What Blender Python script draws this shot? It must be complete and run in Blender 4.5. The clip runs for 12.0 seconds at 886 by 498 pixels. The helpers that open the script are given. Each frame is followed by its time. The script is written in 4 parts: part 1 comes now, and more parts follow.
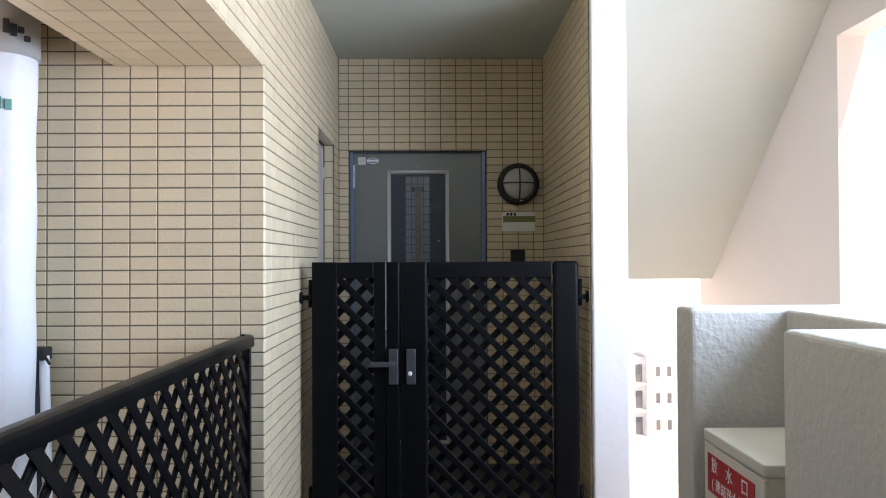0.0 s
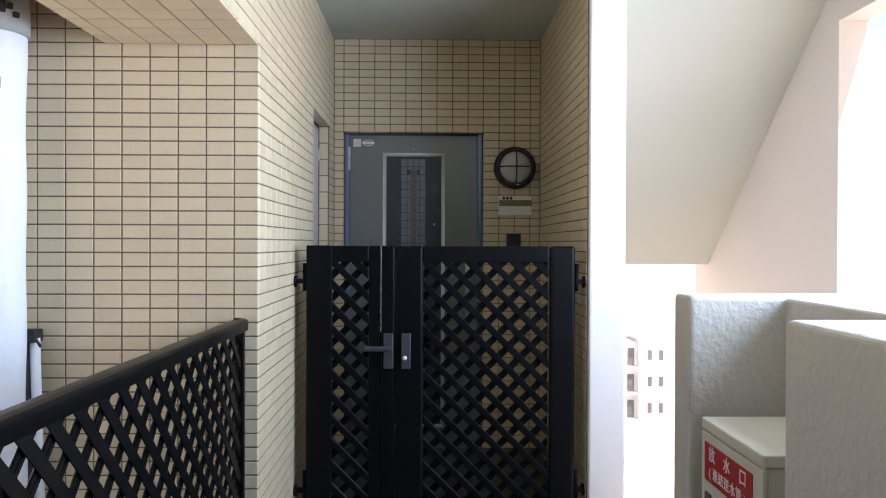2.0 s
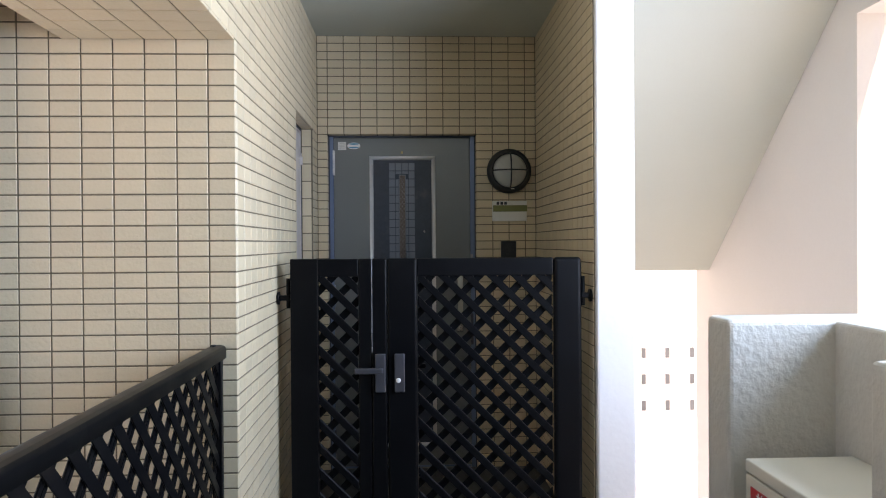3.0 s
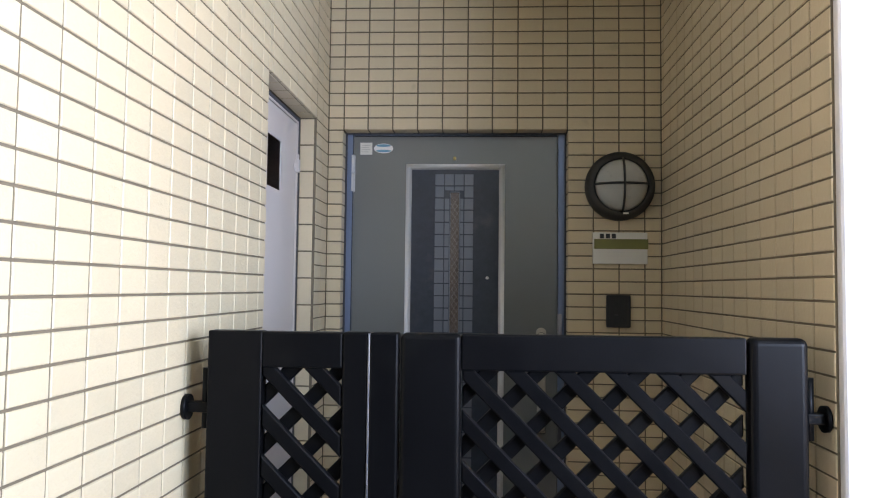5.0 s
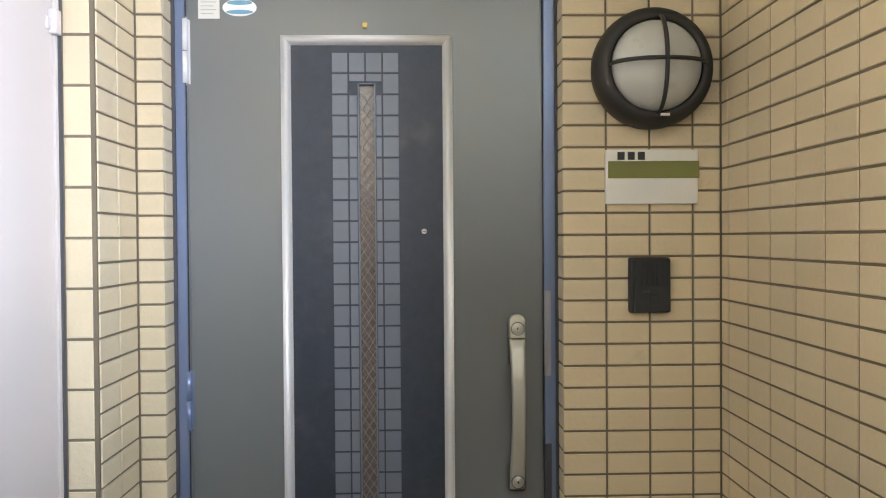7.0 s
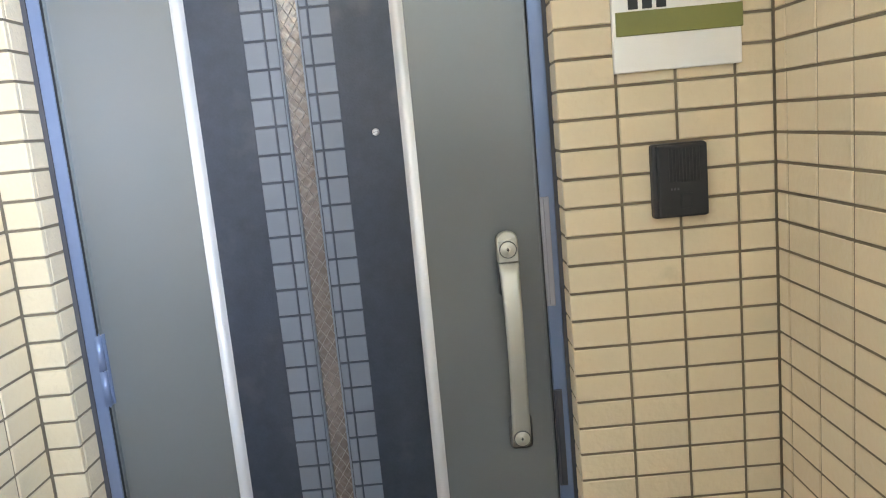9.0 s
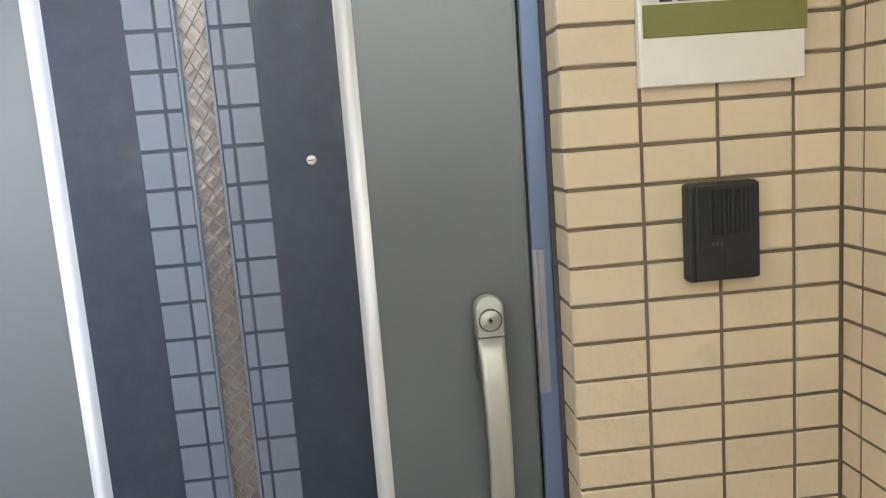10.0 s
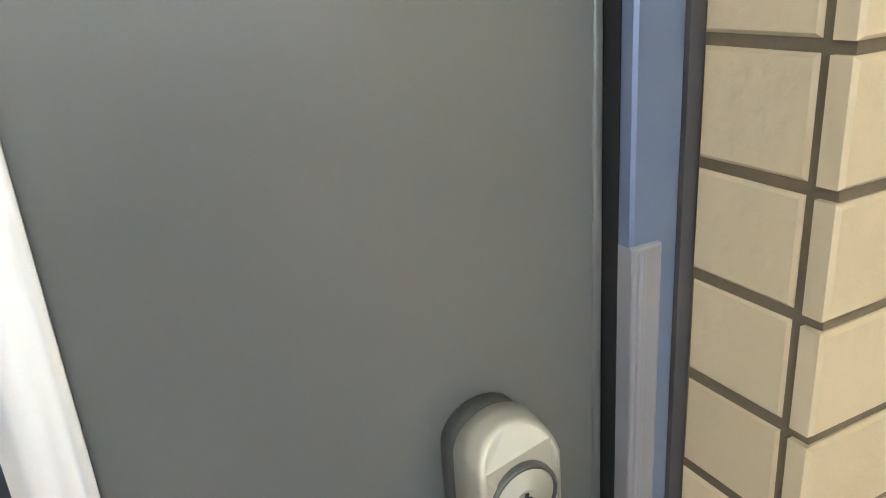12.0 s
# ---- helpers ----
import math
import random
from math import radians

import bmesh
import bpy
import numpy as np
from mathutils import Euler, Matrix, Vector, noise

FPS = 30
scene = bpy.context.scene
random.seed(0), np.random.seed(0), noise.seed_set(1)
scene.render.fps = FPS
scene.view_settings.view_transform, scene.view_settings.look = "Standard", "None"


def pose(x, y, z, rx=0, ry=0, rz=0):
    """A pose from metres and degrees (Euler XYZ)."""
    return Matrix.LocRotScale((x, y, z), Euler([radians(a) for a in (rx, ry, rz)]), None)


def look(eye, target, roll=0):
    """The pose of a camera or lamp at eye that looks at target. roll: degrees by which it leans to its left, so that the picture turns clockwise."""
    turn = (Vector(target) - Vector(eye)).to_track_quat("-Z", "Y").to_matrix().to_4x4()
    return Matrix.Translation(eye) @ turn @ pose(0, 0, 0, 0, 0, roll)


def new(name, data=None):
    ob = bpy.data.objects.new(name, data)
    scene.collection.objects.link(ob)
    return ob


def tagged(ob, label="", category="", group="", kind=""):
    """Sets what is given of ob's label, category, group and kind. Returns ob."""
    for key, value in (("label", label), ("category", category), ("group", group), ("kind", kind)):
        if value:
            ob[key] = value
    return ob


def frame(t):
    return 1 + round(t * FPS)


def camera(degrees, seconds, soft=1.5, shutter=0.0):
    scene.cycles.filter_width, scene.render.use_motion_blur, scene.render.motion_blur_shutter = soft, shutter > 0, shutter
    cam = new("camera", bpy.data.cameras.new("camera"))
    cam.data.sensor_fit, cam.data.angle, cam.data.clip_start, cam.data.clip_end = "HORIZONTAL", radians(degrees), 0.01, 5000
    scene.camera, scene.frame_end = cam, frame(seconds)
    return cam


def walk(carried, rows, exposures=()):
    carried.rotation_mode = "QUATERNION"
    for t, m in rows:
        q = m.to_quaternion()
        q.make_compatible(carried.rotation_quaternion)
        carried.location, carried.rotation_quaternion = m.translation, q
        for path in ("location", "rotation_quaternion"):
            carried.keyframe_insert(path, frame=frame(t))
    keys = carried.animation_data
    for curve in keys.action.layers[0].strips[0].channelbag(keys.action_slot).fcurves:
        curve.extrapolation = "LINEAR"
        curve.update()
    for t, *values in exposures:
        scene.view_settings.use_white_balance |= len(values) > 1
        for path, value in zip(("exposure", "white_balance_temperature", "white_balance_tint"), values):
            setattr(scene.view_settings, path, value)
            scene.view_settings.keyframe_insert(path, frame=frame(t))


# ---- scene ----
cam = camera(61.2, 12.0, soft=1.1)
PATH = [
    (0, (-0.009, -0.047, 1.329), (0.012, 1.953, 1.361), -0.3),
    (0.5, (-0.007, -0.051, 1.326), (0.02, 1.949, 1.339), -0.6),
    (1, (-0.008, -0.048, 1.322), (0.025, 1.952, 1.329), -0.3),
    (1.5, (-0.011, -0.041, 1.323), (0.021, 1.959, 1.319), -0.2),
    (2, (-0.018, -0.017, 1.337), (0.019, 1.982, 1.322), 0.2),
    (2.5, (-0.06, 0.085, 1.39), (-0.016, 2.084, 1.345), -0.4),
    (3, (-0.071, 0.246, 1.387), (0.015, 2.244, 1.372), -0.4),
    (3.5, (-0.008, 0.586, 1.423), (0.034, 2.585, 1.457), 0.2),
    (3.7, (-0.004, 0.723, 1.422), (-0.007, 2.722, 1.476), 0.0),
    (5.3, (-0.003, 2.096, 1.419), (-0.112, 4.089, 1.553), 0.7),
    (5.5, (-0.026, 2.259, 1.434), (-0.133, 4.251, 1.588), 0.7),
    (6, (-0.016, 2.594, 1.437), (-0.02, 4.59, 1.564), 0.3),
    (6.5, (0.03, 2.876, 1.451), (0.106, 4.869, 1.588), 0.7),
    (7, (0.007, 3.1, 1.445), (0.065, 5.098, 1.416), -0.4),
    (7.2, (0.016, 3.168, 1.445), (0.07, 5.159, 1.267), -2.3),
    (8.8, (0.072, 3.454, 1.439), (0.149, 5.424, 1.099), -5.3),
    (9, (0.13, 3.52, 1.462), (0.109, 5.493, 1.138), -5.3),
    (9.5, (0.141, 3.703, 1.472), (0.075, 5.676, 1.152), -4.0),
    (10, (0.093, 3.882, 1.481), (0.261, 5.853, 1.181), -4.3),
    (10.5, (0.111, 4.089, 1.463), (0.269, 6.036, 1.034), -4.5),
    (11, (0.076, 4.294, 1.404), (0.395, 6.176, 0.805), -2.5),
    (11.5, (0.072, 4.518, 1.413), (0.656, 6.288, 0.689), -4.7),
    (12, (0.101, 4.643, 1.434), (0.923, 6.324, 0.727), -4.2),
]
EXPOSURE = [
    (0.0, 1.38, 10000, 28), (3.7, 1.36, 10000, 28), (5.3, 2.1, 10500, 31), (5.5, 2.25, 10700, 31), (6.0, 2.7, 11500, 33), (6.5, 2.98, 12000, 32),
    (7.2, 3.3, 11200, 30), (9.0, 3.83, 10100, 28), (10.5, 3.88, 10300, 27), (11.0, 4.05, 10000, 26), (12.0, 4.15, 10100, 27),
]
walk(cam, [(t, look(eye, target, roll)) for t, eye, target, roll in PATH], EXPOSURE)

# ---- world and light ----
SUN_ELEV, SUN_AZ = 60, 150
world = bpy.data.worlds.new("sky")
scene.world = world
world.use_nodes = True
wn = world.node_tree.nodes
sky = wn.new("ShaderNodeTexSky")
sky.sky_type, sky.sun_disc = "NISHITA", False
sky.sun_elevation, sky.sun_rotation = radians(SUN_ELEV), radians(SUN_AZ)
sky.air_density, sky.dust_density, sky.ozone_density = 1.0, 0.4, 4.5
world.node_tree.links.new(sky.outputs["Color"], wn["Background"].inputs["Color"])
wn["Background"].inputs["Strength"].default_value = 0.15
sun_data = bpy.data.lights.new("sun", "SUN")
sun_data.energy, sun_data.angle, sun_data.color = 2.5, radians(0.6), (1.0, 0.95, 0.88)
sun = new("sun", sun_data)
# sky light in the opening of the staircase's outer wall
pane = bpy.data.lights.new("stair_opening_sky", "AREA")
pane.shape, pane.size, pane.size_y, pane.energy, pane.color = "RECTANGLE", 2.10, 1.40, 86.0, (0.27, 0.545, 1.0)
new("stair_opening_sky", pane).matrix_world = look((1.96, 1.45, 1.68), (-1.0, 1.45, 1.08))
az, el = radians(SUN_AZ), radians(SUN_ELEV)
sun.matrix_world = look((0, 0, 0), (-math.sin(az) * math.cos(el), -math.cos(az) * math.cos(el), -math.sin(el)))


# ---- materials ----
def material(name, color, rough=0.6, metal=0.0, spread=0.12, scale=6.0, fine=120.0, bump=0.15, depth=0.001,
             pieces=0.0, coat=0.0, dirt=None, dirt_scale=2.5, dirt_at=0.62, rough_spread=0.1, spec=0.5):
    """A surface with large and fine variation, relief and optional stains. pieces: how far separate pieces differ."""
    m = bpy.data.materials.new(name)
    m.use_nodes = True
    nt = m.node_tree
    n, ln = nt.nodes, nt.links
    b = n["Principled BSDF"]
    b.inputs["Metallic"].default_value = metal
    b.inputs["Coat Weight"].default_value = coat
    b.inputs["Coat Roughness"].default_value = 0.2
    b.inputs["Specular IOR Level"].default_value = spec
    tc = n.new("ShaderNodeTexCoord")
    geo = n.new("ShaderNodeNewGeometry")

    def noise_tex(s, detail=4.0):
        t = n.new("ShaderNodeTexNoise")
        t.inputs["Scale"].default_value = s
        t.inputs["Detail"].default_value = detail
        ln.new(geo.outputs["Position"], t.inputs["Vector"])
        return t

    def math_node(op, a, b_, clamp=False):
        k = n.new("ShaderNodeMath")
        k.operation, k.use_clamp = op, clamp
        for i, v in enumerate((a, b_)):
            if isinstance(v, (int, float)):
                k.inputs[i].default_value = v
            else:
                ln.new(v, k.inputs[i])
        return k.outputs[0]

    big, small = noise_tex(scale), noise_tex(fine, 3.0)
    value = math_node("ADD", math_node("MULTIPLY", math_node("SUBTRACT", big.outputs["Fac"], 0.5), 2 * spread),
                      math_node("MULTIPLY", math_node("SUBTRACT", small.outputs["Fac"], 0.5), spread))
    if pieces:
        info = n.new("ShaderNodeObjectInfo")
        rnd = math_node("FRACT", math_node("ADD", info.outputs["Random"], geo.outputs["Random Per Island"]), 0)
        value = math_node("ADD", value, math_node("MULTIPLY", math_node("SUBTRACT", rnd, 0.5), 2 * pieces))
    value = math_node("ADD", value, 1.0)
    hsv = n.new("ShaderNodeHueSaturation")
    hsv.inputs["Color"].default_value = (*color, 1)
    ln.new(value, hsv.inputs["Value"])
    out = hsv.outputs["Color"]
    if dirt:
        stain = noise_tex(dirt_scale, 7.0)
        ramp = n.new("ShaderNodeMapRange")
        ramp.inputs["From Min"].default_value, ramp.inputs["From Max"].default_value = dirt_at, dirt_at + 0.16
        ln.new(stain.outputs["Fac"], ramp.inputs["Value"])
        mix = n.new("ShaderNodeMix")
        mix.data_type = "RGBA"
        ln.new(ramp.outputs["Result"], mix.inputs["Factor"])
        ln.new(out, mix.inputs["A"])
        mix.inputs["B"].default_value = (*dirt, 1)
        out = mix.outputs["Result"]
    ln.new(out, b.inputs["Base Color"])
    rr = math_node("ADD", math_node("MULTIPLY", math_node("SUBTRACT", big.outputs["Fac"], 0.5), 2 * rough_spread), rough, True)
    ln.new(rr, b.inputs["Roughness"])
    if bump:
        bp = n.new("ShaderNodeBump")
        bp.inputs["Strength"].default_value, bp.inputs["Distance"].default_value = bump, depth
        ln.new(small.outputs["Fac"], bp.inputs["Height"])
        ln.new(bp.outputs["Normal"], b.inputs["Normal"])
    return m


def stucco_material(name, color, grain=55.0, relief=0.6):
    """Sprayed and rolled wall coating: lumps of a finger's width under a smooth paint."""
    m = material(name, color, 0.62, spread=0.05, scale=3.0, fine=grain, bump=relief, depth=0.006, dirt=tuple(c * 0.82 for c in color), dirt_scale=1.7, dirt_at=0.66)
    return m


def glass_material(name, color, rough, pattern=0.0):
    """Cast glass with a pressed lozenge relief, its ridges coloured lighter as if they caught light."""
    m = bpy.data.materials.new(name)
    m.use_nodes = True
    n, ln = m.node_tree.nodes, m.node_tree.links
    b = n["Principled BSDF"]
    b.inputs["Base Color"].default_value = (*color, 1)
    b.inputs["Roughness"].default_value = rough
    b.inputs["Coat Weight"].default_value = 1.0
    b.inputs["Coat IOR"].default_value = 1.9
    b.inputs["Coat Roughness"].default_value = 0.04
    b.inputs["IOR"].default_value = 1.5
    if pattern:
        geo = n.new("ShaderNodeNewGeometry")
        waves = []
        for turn in (42, -42):
            mp = n.new("ShaderNodeMapping")
            mp.inputs["Rotation"].default_value = (0, radians(turn), 0)
            ln.new(geo.outputs["Position"], mp.inputs["Vector"])
            w = n.new("ShaderNodeTexWave")
            w.wave_type, w.bands_direction = "BANDS", "Z"
            w.inputs["Scale"].default_value = 17.0
            w.inputs["Distortion"].default_value = 1.6
            w.inputs["Detail"].default_value = 1.0
            ln.new(mp.outputs["Vector"], w.inputs["Vector"])
            waves.append(w)
        add = n.new("ShaderNodeMath")
        add.operation = "MAXIMUM"
        ln.new(waves[0].outputs["Fac"], add.inputs[0])
        ln.new(waves[1].outputs["Fac"], add.inputs[1])
        thin = n.new("ShaderNodeMath")
        thin.operation = "POWER"
        ln.new(add.outputs[0], thin.inputs[0])
        thin.inputs[1].default_value = 9.0
        # lighter ridge colour paints in the light that the ridges catch
        ridge = n.new("ShaderNodeMix")
        ridge.data_type = "RGBA"
        ridge.inputs["A"].default_value = (*color, 1)
        ridge.inputs["B"].default_value = (*[min(1.0, c * 1.1 + 0.035) for c in color], 1)
        ln.new(thin.outputs[0], ridge.inputs["Factor"])
        ln.new(ridge.outputs["Result"], b.inputs["Base Color"])
        bp = n.new("ShaderNodeBump")
        bp.inputs["Strength"].default_value, bp.inputs["Distance"].default_value = pattern, 0.003
        ln.new(thin.outputs[0], bp.inputs["Height"])
        ln.new(bp.outputs["Normal"], b.inputs["Normal"])
        ln.new(bp.outputs["Normal"], b.inputs["Coat Normal"])
    return m


M_TILE = material("glazed_tile", (0.660, 0.522, 0.352), 0.42, spread=0.05, scale=4.0, fine=85.0, bump=0.55, depth=0.003, pieces=0.05, dirt=(0.46, 0.38, 0.25), dirt_scale=9.0, dirt_at=0.70)
M_GROUT = material("grey_mortar", (0.175, 0.130, 0.086), 0.9, spread=0.2, scale=12, fine=260, bump=0.5, depth=0.001)
# parapet white, toned down for shade and warmed for bounced sun
M_STUCCO_SHADED = stucco_material("white_stucco", (0.60, 0.545, 0.475), 50.0, 0.75)
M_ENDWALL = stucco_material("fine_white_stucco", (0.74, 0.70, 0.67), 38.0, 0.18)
M_PAINT = material("painted_plaster", (0.70, 0.665, 0.62), 0.7, spread=0.04, scale=1.6, fine=70, bump=0.2, depth=0.002)
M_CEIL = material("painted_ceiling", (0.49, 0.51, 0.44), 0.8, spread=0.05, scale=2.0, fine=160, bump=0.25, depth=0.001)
M_FLOOR = material("corridor_floor", (0.17, 0.165, 0.155), 0.7, spread=0.15, scale=5, fine=200, bump=0.3, depth=0.001, dirt=(0.2, 0.19, 0.18))
M_DARKFLOOR = material("dark_unseen_floor", (0.05, 0.048, 0.045), 0.6, spread=0.2, scale=8, fine=150, bump=0.3)
M_CONC = material("concrete", (0.42, 0.41, 0.39), 0.85, spread=0.12, scale=2, fine=80, bump=0.3, depth=0.002)
M_GATE = material("black_aluminium", (0.0035, 0.0035, 0.0042), 0.36, 0.0, spread=0.18, spec=0.13, scale=8, fine=500, bump=0.06, depth=0.0004, dirt=(0.008, 0.0078, 0.0075), dirt_scale=5, dirt_at=0.62)
# pale metal that paints the highlight on the gate's bevelled edge
M_EDGE_GLINT = material("pale_edge_glint", (0.34, 0.34, 0.36), 0.3, 0.7, spread=0.1, scale=10, fine=300, bump=0.05)
M_PLATE = material("gate_handle_metal", (0.11, 0.11, 0.125), 0.35, 0.7, spread=0.15, scale=20, fine=400, bump=0.05)
M_LEAF = material("painted_steel_door", (0.205, 0.217, 0.214), 0.36, 0.45, spec=0.5, spread=0.05, scale=3.0, fine=700, bump=0.10, depth=0.0004, dirt=(0.23, 0.238, 0.232), dirt_scale=3.4, dirt_at=0.63)
M_PANEL = material("dark_door_panel", (0.040, 0.050, 0.066), 0.40, 0.25, spec=0.5, spread=0.30, scale=38.0, fine=260, bump=0.5, depth=0.0008, dirt=(0.07, 0.075, 0.085), dirt_scale=14, dirt_at=0.6)
M_INLAY = material("grey_inlay", (0.178, 0.202, 0.235), 0.38, 0.25, spec=0.4, spread=0.06, scale=8, fine=500, bump=0.08, depth=0.0004, pieces=0.05)
M_ALU = material("satin_aluminium", (0.76, 0.75, 0.74), 0.44, 0.25, spread=0.05, scale=9, fine=600, bump=0.06, depth=0.0003)
M_GUARD = material("grey_guard_strip", (0.36, 0.355, 0.385), 0.34, 0.4, spread=0.08, scale=12, fine=500, bump=0.08, depth=0.0004)
M_HANDLE = material("champagne_handle", (0.50, 0.48, 0.41), 0.44, 0.45, spread=0.05, scale=14, fine=900, bump=0.05, depth=0.0003)
M_HANDLE_BASE = material("handle_base_grey", (0.11, 0.11, 0.105), 0.4, 0.3, spread=0.08, scale=12, fine=500)
M_FRAME = material("blue_grey_frame", (0.175, 0.245, 0.37), 0.32, 0.4, spread=0.07, scale=7, fine=400, bump=0.06, depth=0.0004, dirt=(0.26, 0.28, 0.31), dirt_scale=20, dirt_at=0.68)
M_SEAL = material("dark_sealant", (0.07, 0.068, 0.075), 0.75, spread=0.2, scale=20, fine=300, bump=0.2)
M_WIRE = material("pale_wire", (0.34, 0.285, 0.255), 0.35, 0.3, spread=0.1, scale=30, fine=400)
M_BLACK = material("black_rubber", (0.012, 0.012, 0.013), 0.6, spread=0.1)
M_SLOT = glass_material("bronze_patterned_glass", (0.170, 0.126, 0.105), 0.24, 0.13)
M_LAMP = material("dark_brown_lamp", (0.030, 0.027, 0.025), 0.5, 0.2, spread=0.15, scale=20, fine=400, bump=0.1)
M_OPAL = material("opal_glass", (0.50, 0.50, 0.46), 0.3, spread=0.03, scale=10, fine=80, bump=0.0)
M_SILVER = material("brushed_plate", (0.76, 0.74, 0.69), 0.36, 0.25, spread=0.06, scale=15, fine=500, bump=0.1, depth=0.0003)
M_OLIVE = material("olive_band", (0.19, 0.19, 0.055), 0.5, spread=0.08, scale=20, fine=300)
M_INK = material("dark_print", (0.03, 0.03, 0.03), 0.6)
M_PLASTIC = material("black_plastic", (0.016, 0.016, 0.017), 0.5, spread=0.2, scale=20, fine=500, bump=0.1, depth=0.0003, dirt=(0.03, 0.029, 0.027), dirt_scale=25)
M_WHITEDOOR = material("pale_painted_steel", (0.58, 0.51, 0.48), 0.42, spread=0.035, scale=3, fine=300, bump=0.06, depth=0.0004)
M_LINING = material("shaft_lining", (0.30, 0.24, 0.21), 0.8, spread=0.25, scale=9)
M_BEAD = material("pale_blue_bead", (0.17, 0.20, 0.235), 0.35, 0.2, spread=0.06)
M_DARKIN = material("shaft_interior", (0.055, 0.045, 0.04), 0.85, spread=0.3)
# cream, warmed further to paint in sun bounced from the stairs
M_BOX = material("cream_painted_steel", (0.68, 0.61, 0.505), 0.45, spread=0.03, scale=5, fine=250, bump=0.06, depth=0.0004)
M_RED = material("red_sign", (0.55, 0.03, 0.035), 0.45, spread=0.06, scale=20, fine=200)
M_WHITE = material("white_print", (0.85, 0.83, 0.8), 0.5, spread=0.03)
M_BLUE = material("blue_print", (0.10, 0.36, 0.48), 0.5, spread=0.05)
M_GREEN = material("green_print", (0.06, 0.30, 0.24), 0.5, spread=0.05)
M_GOLD = material("brass", (0.58, 0.42, 0.17), 0.3, 0.8, spread=0.1, scale=40)
M_SHEET = material("white_plastic_sheet", (0.82, 0.83, 0.84), 0.45, spread=0.05, scale=5, fine=40, bump=0.4, depth=0.004, dirt=(0.7, 0.7, 0.68), dirt_scale=6)
M_CUFF = material("grey_cuff", (0.42, 0.42, 0.39), 0.6, spread=0.12, scale=7, fine=60, bump=0.4, depth=0.003)
M_FACADE = material("white_facade", (0.78, 0.77, 0.74), 0.8, spread=0.06, scale=0.3, fine=3, bump=0.1)
M_WINDOW = material("window_glass", (0.15, 0.16, 0.17), 0.15, spread=0.2, scale=0.4, bump=0)
# near-white ground colour stands for haze and overexposed daylight
M_GROUND = material("haze_white_ground", (0.80, 0.81, 0.80), 0.9, spread=0.12, scale=0.03, fine=0.3, bump=0)


# ---- mesh helpers ----
def mesh_object(name, bm, mat, parent=None, label=""):
    me = bpy.data.meshes.new(name)
    bm.normal_update()
    bm.to_mesh(me)
    bm.free()
    me.materials.append(mat)
    ob = new(name, me)
    if parent is not None:
        ob.parent = parent
    if label:
        tagged(ob, label)
    return ob


def part(name, bm, mat, parent, label=""):
    return mesh_object(name, bm, mat, parent, label)


def thing(name, label, category, group="", at=(0, 0, 0)):
    ob = new(name)
    ob.empty_display_size = 0.05
    return tagged(ob, label, category, group)


def structure(name, bm, mat, label, category=""):
    return tagged(mesh_object(name, bm, mat), label, category or name.split("_")[0], kind="structure")


def add_box(bm, x0, x1, y0, y1, z0, z1, bevel=0.0, segments=2):
    g = bmesh.ops.create_cube(bm, size=1.0)
    vs = g["verts"]
    bmesh.ops.scale(bm, vec=(x1 - x0, y1 - y0, z1 - z0), verts=vs)
    bmesh.ops.translate(bm, vec=((x0 + x1) / 2, (y0 + y1) / 2, (z0 + z1) / 2), verts=vs)
    if bevel:
        es = list({e for v in vs for e in v.link_edges})
        r = bmesh.ops.bevel(bm, geom=es, offset=bevel, segments=segments, profile=0.5, affect="EDGES")
        return r["verts"]
    return vs


def box(x0, x1, y0, y1, z0, z1, bevel=0.0, segments=2):
    bm = bmesh.new()
    add_box(bm, x0, x1, y0, y1, z0, z1, bevel, segments)
    return bm


def add_lathe(bm, profile, centre, n=48, caps=True):
    """Turns (radius, height) pairs about an axis that points to -y from centre."""
    rings = []
    for r, d in profile:
        if r < 1e-6:
            rings.append([bm.verts.new((centre[0], centre[1] - d, centre[2]))])
        else:
            rings.append([bm.verts.new((centre[0] + r * math.cos(2 * math.pi * i / n), centre[1] - d, centre[2] + r * math.sin(2 * math.pi * i / n))) for i in range(n)])
    for a, b in zip(rings, rings[1:]):
        for i in range(n):
            j = (i + 1) % n
            if len(a) == 1 and len(b) == 1:
                continue
            if len(b) == 1:
                f = bm.faces.new((a[i], a[j], b[0]))
            elif len(a) == 1:
                f = bm.faces.new((a[0], b[j], b[i]))
            else:
                f = bm.faces.new((a[i], a[j], b[j], b[i]))
            f.smooth = True
    bmesh.ops.recalc_face_normals(bm, faces=bm.faces[:])
    return bm


def add_tube(bm, points, r, n=12):
    """A round bar along points."""
    rings = []
    for i, p in enumerate(points):
        p = Vector(p)
        d = (Vector(points[min(i + 1, len(points) - 1)]) - Vector(points[max(i - 1, 0)])).normalized()
        q = d.to_track_quat("Z", "Y")
        rings.append([bm.verts.new(p + q @ Vector((r * math.cos(2 * math.pi * k / n), r * math.sin(2 * math.pi * k / n), 0))) for k in range(n)])
    for a, b in zip(rings, rings[1:]):
        for k in range(n):
            f = bm.faces.new((a[k], a[(k + 1) % n], b[(k + 1) % n], b[k]))
            f.smooth = True
    bm.faces.new(rings[0][::-1])
    bm.faces.new(rings[-1])
    bmesh.ops.recalc_face_normals(bm, faces=bm.faces[:])
    return bm


